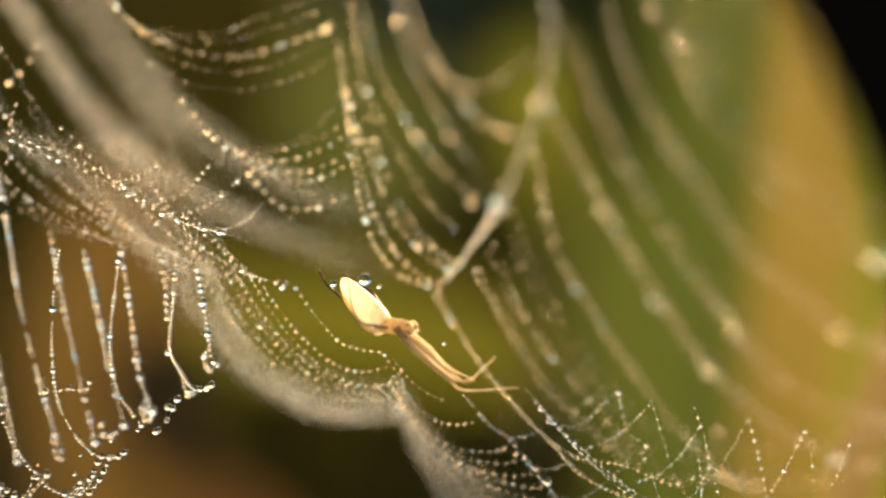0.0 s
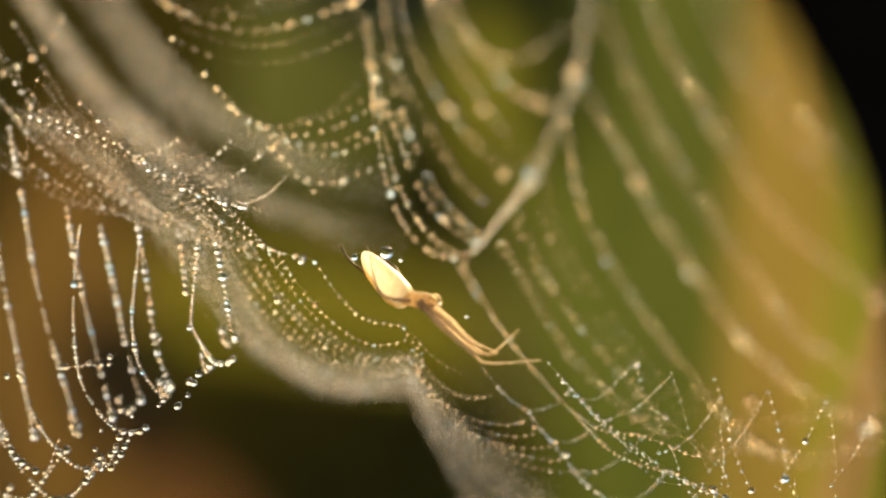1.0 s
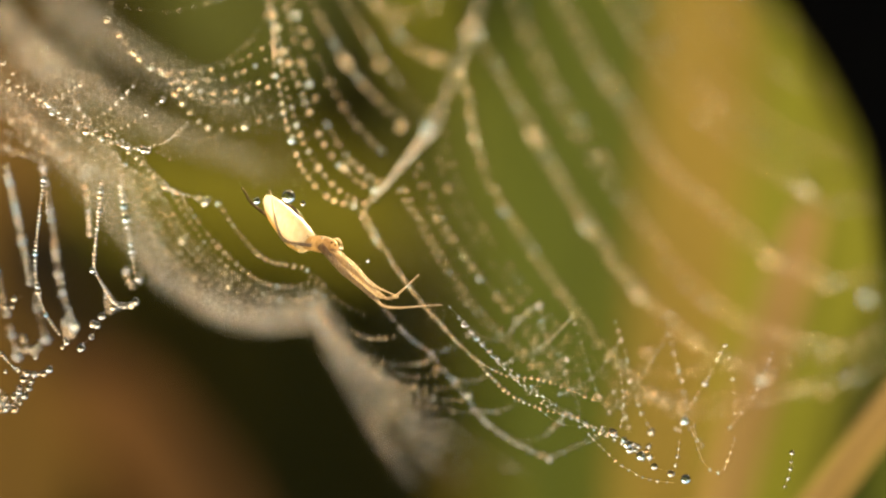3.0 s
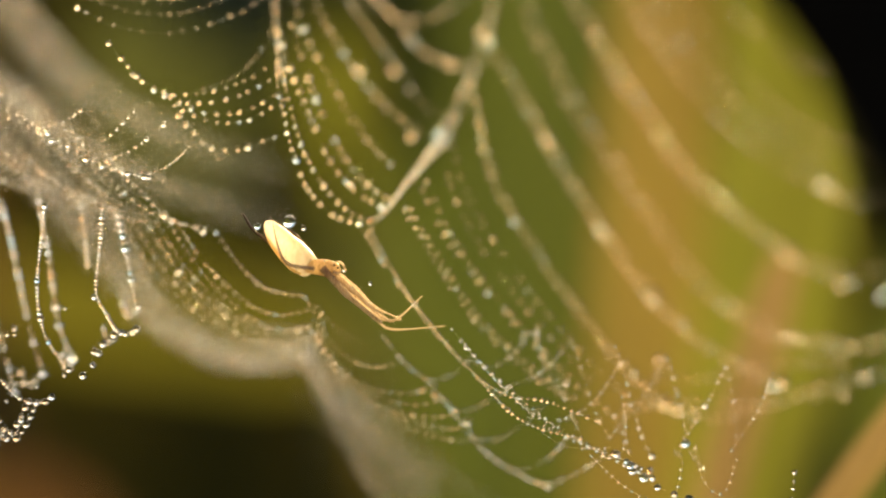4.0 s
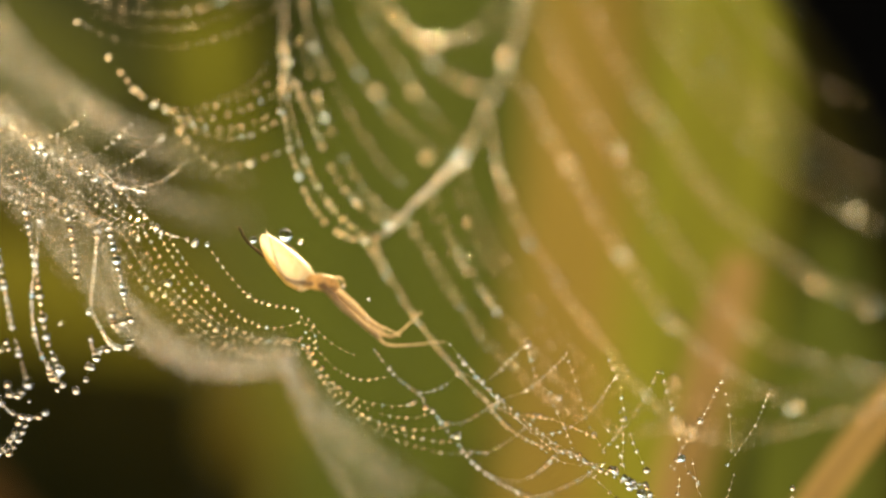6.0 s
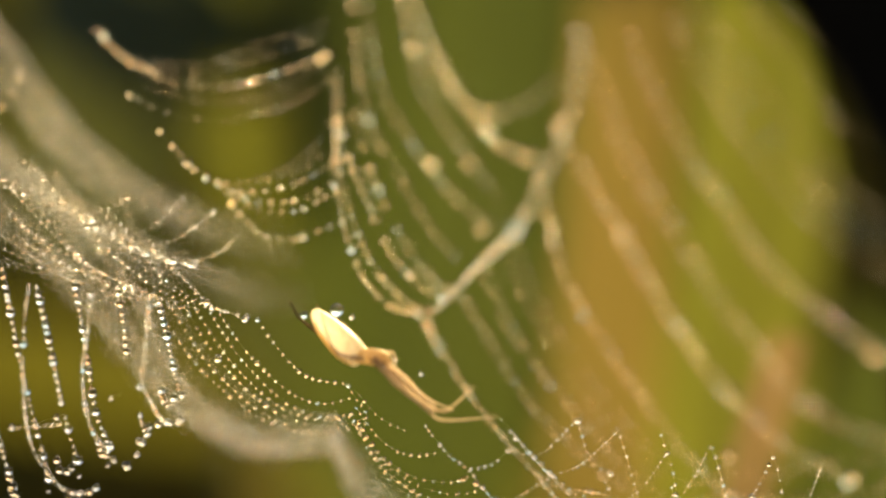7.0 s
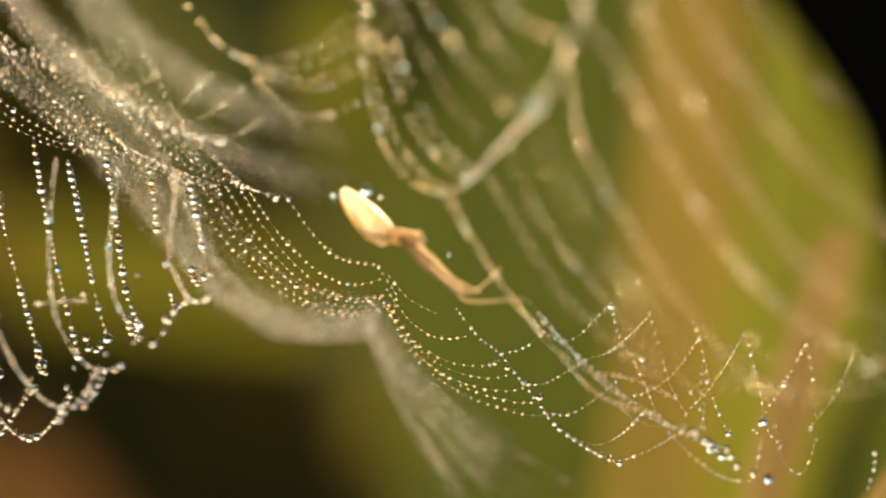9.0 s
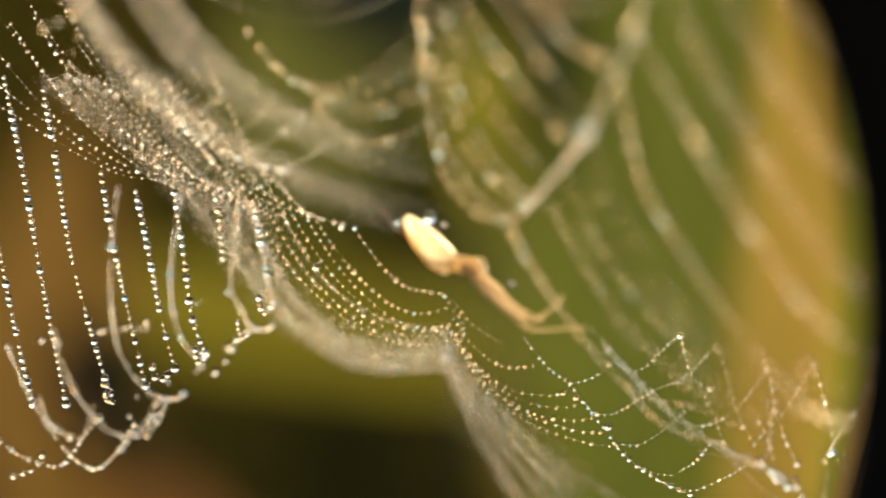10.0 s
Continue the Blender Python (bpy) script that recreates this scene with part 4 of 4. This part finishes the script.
strands(fan, "spiral_thread", [(8.97, -14.81, 11.82), (10.44, -15.69, 7.92), (12.16, -16.57, 4.55), (14.10, -16.57, 1.85), (15.96, -15.69, -1.11), (18.23, -15.69, -3.69), (20.81, -14.81, -5.30), (24.44, -13.93, -6.28)],
        [(9.33, -14.81, 12.08), (10.81, -15.69, 8.18), (12.52, -16.57, 4.81), (14.46, -16.57, 2.10), (16.32, -15.69, -0.86), (18.60, -15.69, -3.43), (21.18, -14.81, -5.05), (24.80, -13.93, -6.02)], 2, 0.071, 0.37, 0.05, 0.0009, 0.18, 1)
strands(fan, "spiral_thread", [(10.71, -16.57, 12.81), (12.58, -18.22, 8.65), (14.67, -19.05, 5.31), (16.99, -19.05, 1.98), (19.57, -19.05, -0.28), (21.51, -19.05, -1.73), (24.70, -18.22, -3.39)],
        [(11.03, -16.57, 13.08), (12.89, -18.22, 8.91), (14.98, -19.05, 5.57), (17.30, -19.05, 2.23), (19.87, -19.05, -0.02), (21.82, -19.05, -1.48), (25.01, -18.22, -3.14)], 2, 0.071, 0.37, 0.05, 0.0009, 0.18, 1)
strands(fan, "spiral_thread", [(12.52, -18.39, 13.80), (14.92, -20.88, 9.12), (17.24, -21.70, 5.80), (20.31, -21.70, 3.00), (24.64, -20.88, 0.72)],
        [(14.09, -19.22, 14.03), (16.74, -22.53, 9.86), (19.55, -23.36, 6.29), (22.10, -23.36, 4.26), (25.14, -22.53, 3.01)], 3, 0.064, 0.37, 0.08, 0.0009, 0.18)
strands(fan, "spiral_thread", [(15.86, -23.38, 13.92), (18.19, -25.86, 10.56), (20.74, -26.69, 7.77), (24.52, -26.69, 5.51)],
        [(18.67, -24.20, 13.90), (20.47, -26.69, 11.81), (22.50, -28.34, 10.01), (25.01, -28.34, 8.76)], 3, 0.057, 0.39, 0.08, 0.0009, 0.18)
strands(fan, "spiral_thread", [(14.05, -8.83, -8.75), (17.26, -12.21, -8.41), (20.66, -13.90, -8.49), (24.55, -15.66, -8.18)],
        [(15.39, -10.52, -7.14), (18.03, -12.21, -7.37), (20.66, -14.78, -6.79), (24.54, -16.55, -6.49)], 2, 0.071, 0.39, 0.11, 0.0009, 0.18)
strands(fan, "spiral_thread", [(22.51, -24.20, 1.87), (23.76, -25.03, 0.96), (25.55, -25.03, 0.83), (28.36, -25.03, 1.35)],
        [(22.40, -20.89, -5.29), (23.91, -21.72, -5.81), (25.46, -21.72, -5.81), (28.03, -21.72, -4.52)], 3, 0.067, 0.37, 0.08, 0.0009, 0.18)
strands(fan, "spiral_thread", [(15.43, -11.37, -8.18), (17.74, -13.06, -9.09), (20.57, -14.78, -8.68), (23.11, -16.55, -7.76), (25.62, -18.31, -7.23), (28.17, -19.19, -5.55)],
        None, 1, 0.074, 0.34, 0.05, 0.0009, 0.18, 1)


# ---- the spider ----
def spider():
    ob = thing("spider", "pale straw-coloured spider stretched out on the web", "spider")
    unit = 0.0272
    axis = curve_points([(-2.68, 9.60, 0.54), (-2.17, 9.30, -0.14), (-1.42, 8.60, -0.94), (-0.56, 7.60, -1.84)], 24)
    u = np.linspace(0, 1, 24)
    bm = bmesh.new()
    tube(bm, axis, unit * np.interp(u, [0, .06, .2, .42, .65, .85, .96, 1], [4, 10, 15.5, 20.5, 24, 25, 20, 11]), 20)
    part("abdomen", bm, ABDOMEN, ob, "cream translucent abdomen")
    girth = unit * np.interp(u, [0, .06, .2, .42, .65, .85, .96, 1], [4, 10, 15.5, 20.5, 24, 25, 20, 11])
    across = np.cross(axis[-1] - axis[0], (0, 1, 0))
    across = across / np.linalg.norm(across)
    for turn in (-0.75, 0.6):
        bm = bmesh.new()
        edge = axis + across * (girth * math.sin(turn))[:, None] + np.array((0, -1, 0)) * (girth * math.cos(turn) * 0.96)[:, None]
        tube(bm, edge[2:22], unit * np.interp(np.linspace(0, 1, 20), [0, .3, .8, 1], [0.7, 1.3, 1.2, 0.6]), 8)
        part("side_band", bm, BAND, ob, "thin brown line along the abdomen")
    bm = bmesh.new()
    edge = axis - across * (girth * 0.86)[:, None] + np.array((0, -1, 0)) * (girth * 0.3)[:, None]
    tube(bm, edge[3:23], unit * np.interp(np.linspace(0, 1, 20), [0, .3, .8, 1], [1.5, 5, 6, 3]), 10)
    part("flank", bm, FLANK, ob, "amber translucent side of the abdomen")
    axis = curve_points([(-0.89, 7.70, -1.73), (-0.22, 7.40, -1.72), (0.50, 7.20, -1.82), (0.89, 7.10, -2.03)], 14)
    u = np.linspace(0, 1, 14)
    bm = bmesh.new()
    tube(bm, axis, unit * np.interp(u, [0, .2, .5, .8, 1], [7, 13, 16, 12, 5]), 14, 0.8)
    part("cephalothorax", bm, THORAX, ob, "pale brown head and thorax")

    for p in ((0.62, 6.85, -1.66), (0.8, 6.75, -1.78)):
        bm = bmesh.new()
        bmesh.ops.create_uvsphere(bm, u_segments=10, v_segments=8, radius=0.055 * MM, matrix=Matrix.Translation(mm(p)))
        part("eye", bm, BLACK, ob, "tiny black eye")

    def leg(ctrl, base, tip, mat, label=""):
        line = curve_points(ctrl, 36)
        v = np.linspace(0, 1, 36)
        r = (base + (tip - base) * v ** 0.8) * (1.18 - 0.42 * v)
        for joint in np.linspace(0, 1, len(ctrl))[1:-1]:
            r = r * (1 + 0.28 * np.exp(-((v - joint) / 0.03) ** 2))
        q = bmesh.new()
        tube(q, line, r * unit, 8)
        limb = part("leg", q, mat, ob, label)
        q = bmesh.new()
        for k in range(4, 34):
            d = Vector((rng.normal(), rng.normal(), rng.normal())).normalized()
            p = Vector(line[k])
            tube(q, [p, p + d * (unit * (r[k] + 2.0)), p + d * (unit * (r[k] + 4.0)) + Vector((0.03, 0, -0.02))], [0.014, 0.01, 0.004], 4)
        tagged(part("bristles", q, mat, limb), "fine short bristles", "", "", "stuff")

    leg([(-0.75, 8.60, -1.75), (-1.73, 9.60, -1.15), (-2.85, 10.20, -0.25), (-3.42, 9.80, 0.24), (-3.84, 9.50, 0.98)], 3.4, 2.0, DARK_LEG, "dark hind leg folded back along the abdomen")
    leg([(-0.26, 8.40, -1.59), (-1.19, 9.60, -0.20), (-1.98, 10.00, 0.29), (-2.37, 10.00, 0.45), (-2.54, 10.00, 0.86)], 3.4, 1.8, DARK_LEG, "dark hind leg folded back along the abdomen")
    leg([(-0.37, 6.90, -1.81), (-1.66, 6.40, -1.53), (-2.14, 7.40, -0.55), (-2.35, 9.00, 0.48)], 3.2, 1.6, LEG)
    leg([(-0.16, 8.00, -1.52), (-0.84, 9.20, -0.73), (-1.76, 10.00, 0.07), (-2.81, 10.00, 0.39)], 3.2, 1.6, LEG)
    leg([(0.16, 7.30, -1.68), (1.45, 7.20, -2.83), (2.85, 7.20, -4.09), (3.56, 7.00, -4.32), (4.87, 6.50, -3.19)], 6.6, 1.2, LEG)
    leg([(0.04, 6.90, -1.78), (1.20, 6.80, -3.06), (2.65, 6.80, -4.30), (3.42, 6.70, -4.79), (5.97, 6.50, -4.66)], 6.6, 1.1, LEG)
    leg([(0.25, 7.60, -1.67), (1.59, 7.60, -2.74), (2.63, 7.50, -3.73), (3.84, 7.40, -4.29)], 6.4, 1.3, LEG)
    leg([(0.08, 7.30, -1.79), (1.39, 7.30, -3.01), (2.88, 7.20, -4.26), (3.85, 7.00, -4.33)], 6.4, 1.3, LEG)
    for ctrl in ([(0.55, 7.40, -1.66), (0.88, 7.20, -1.49), (1.11, 7.00, -1.70)], [(0.57, 6.90, -1.97), (0.96, 6.70, -2.13), (1.18, 6.60, -2.29)]):
        q = bmesh.new()
        line = curve_points(ctrl, 10)
        tube(q, line, np.linspace(3, 2, 10) * unit, 8)
        part("palp", q, LEG, ob)


spider()


def loose_drop(p, r, label):
    ob = new("dew_drop", DROP_MESH)
    ob.location, ob.scale = mm(p), (r, r, r)
    tagged(ob, label, "dew drop", "drops beside the spider")


loose_drop((-1.57, 9.30, 0.53), 0.32, "large clear dew drop hanging beside the spider")
loose_drop((-0.87, 9.20, 0.20), 0.13, "small clear dew drop beside the spider")
loose_drop((-3.12, 9.60, 0.32), 0.17, "small clear dew drop on the spider's leg")
loose_drop((2.35, 7.60, -2.55), 0.1, "small clear dew drop over the spider's legs")
loose_drop((1.10, 6.40, -1.88), 0.11, "small clear dew drop on the spider's head")

for p, r in (((1.5, 7.0, -2.74), 0.06), ((1.62, 6.6, -3.2), 0.05), ((2.3, 7.0, -3.45), 0.055), ((0.55, 6.5, -2.25), 0.06), ((2.9, 6.6, -4.38), 0.045), ((0.16, 6.75, -1.42), 0.05)):
    loose_drop(p, r, "tiny dew drop clinging to the spider's legs")


def web_drop(web, p, r):
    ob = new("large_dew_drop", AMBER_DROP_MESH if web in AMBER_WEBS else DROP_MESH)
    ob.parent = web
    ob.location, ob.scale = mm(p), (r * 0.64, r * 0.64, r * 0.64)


for p, r in (((-0.99, 30.00, -5.94), 0.42), ((-1.25, 30.00, -5.58), 0.2), ((-0.82, 30.00, -5.43), 0.25)):
    web_drop(bowl, p, r)
for p, r in (((7.02, 17.10, -9.39), 0.3), ((5.45, 17.10, -7.98), 0.24), ((4.84, 17.30, -7.76), 0.2), ((6.49, 17.10, -8.77), 0.2)):
    web_drop(swag, p, r)
for p, r in (((15.39, 13.00, -11.78), 0.22), ((15.95, 13.00, -11.77), 0.2), ((15.03, 10.50, -11.81), 0.32), ((15.58, 10.50, -12.14), 0.35), ((14.12, 10.50, -10.93), 0.22), ((17.73, 13.00, -10.52), 0.3), ((10.48, 17.22, -4.96), 0.26), ((11.92, 15.00, -7.55), 0.2)):
    web_drop(lattice, p, r)
for p, r in (((5.79, -14.00, 4.13), 0.42), ((2.06, -13.00, 7.18), 0.4), ((3.70, -15.00, 7.15), 0.36), ((2.40, 0.20, 0.40), 0.26), ((1.52, -1.00, 2.14), 0.3), ((3.50, -2.00, 1.34), 0.32), ((6.36, -16.00, 7.35), 0.36), ((7.78, -18.00, 8.66), 0.4), ((4.47, -10.00, 4.16), 0.34), ((1.21, -13.00, 12.49), 0.4)):
    web_drop(hub, p, r)
for p, r in (((-10.09, 4.00, 9.13), 0.24), ((-2.48, -5.00, 12.46), 0.3), ((-11.56, 3.00, 10.82), 0.22), ((-16.76, 2.00, 11.89), 0.22), ((-4.89, 4.00, 3.49), 0.12), ((-11.52, -1.00, 12.20), 0.24)):
    web_drop(awning, p, r)
for p, r in (((10.68, -15.50, 3.86), 0.4), ((21.56, -21.50, -1.72), 0.46), ((13.14, -15.50, -0.40), 0.34), ((15.54, -14.50, -3.60), 0.34), ((15.96, -8.50, -6.42), 0.34), ((23.22, -22.50, 1.43), 0.42), ((25.74, -23.50, 4.75), 0.44), ((17.61, -8.50, -8.96), 0.28), ((26.02, -20.50, -3.52), 0.42), ((25.22, -15.50, -7.32), 0.38)):
    web_drop(fan, p, r)
for p, r in (((-13.23, 9.20, -7.88), 0.28), ((-11.78, 12.00, -6.85), 0.24), ((-12.59, 15.00, -5.91), 0.2), ((-11.20, 10.00, -6.33), 0.2), ((-12.64, 10.00, -6.82), 0.18), ((-9.30, 10.00, -4.74), 0.22), ((-9.87, 10.00, -4.82), 0.18), ((-15.51, 11.00, -9.91), 0.23), ((-19.20, 9.00, -5.53), 0.27), ((-15.88, 12.00, -9.00), 0.2), ((-11.10, 9.00, -3.04), 0.26), ((-15.51, 11.00, -8.05), 0.15), ((-14.01, 11.00, -7.36), 0.16)):
    web_drop(curtain, p, r)


# ---- close-up lens rim, sized and keyed to fit the view's dark corner ----
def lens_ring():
    ob = thing("lens_ring", "black close-up lens ring, keyed with the camera to darken the view's corner", "lens ring")
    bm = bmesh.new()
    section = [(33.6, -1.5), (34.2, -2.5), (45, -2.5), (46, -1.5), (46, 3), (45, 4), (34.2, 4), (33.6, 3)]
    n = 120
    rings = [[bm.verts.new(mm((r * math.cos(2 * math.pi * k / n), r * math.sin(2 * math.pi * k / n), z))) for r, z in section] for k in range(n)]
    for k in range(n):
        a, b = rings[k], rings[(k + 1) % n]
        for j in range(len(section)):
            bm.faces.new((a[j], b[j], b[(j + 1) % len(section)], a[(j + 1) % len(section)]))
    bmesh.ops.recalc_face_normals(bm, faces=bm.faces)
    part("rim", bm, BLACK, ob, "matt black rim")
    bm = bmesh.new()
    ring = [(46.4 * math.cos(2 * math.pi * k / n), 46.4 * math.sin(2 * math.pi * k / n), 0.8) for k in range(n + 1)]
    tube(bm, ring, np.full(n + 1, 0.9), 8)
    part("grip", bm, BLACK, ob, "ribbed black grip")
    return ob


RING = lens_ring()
# seconds, then millimetres right and up that fit the dark corner of the view
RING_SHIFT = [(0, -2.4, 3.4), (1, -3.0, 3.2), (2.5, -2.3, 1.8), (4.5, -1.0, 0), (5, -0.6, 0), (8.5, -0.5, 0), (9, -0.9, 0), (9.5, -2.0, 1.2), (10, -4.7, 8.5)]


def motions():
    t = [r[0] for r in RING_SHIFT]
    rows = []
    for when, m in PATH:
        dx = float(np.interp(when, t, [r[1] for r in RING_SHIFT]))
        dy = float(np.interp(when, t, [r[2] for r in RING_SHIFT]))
        # rides on the camera pose, at a distance that sets the rim's blur
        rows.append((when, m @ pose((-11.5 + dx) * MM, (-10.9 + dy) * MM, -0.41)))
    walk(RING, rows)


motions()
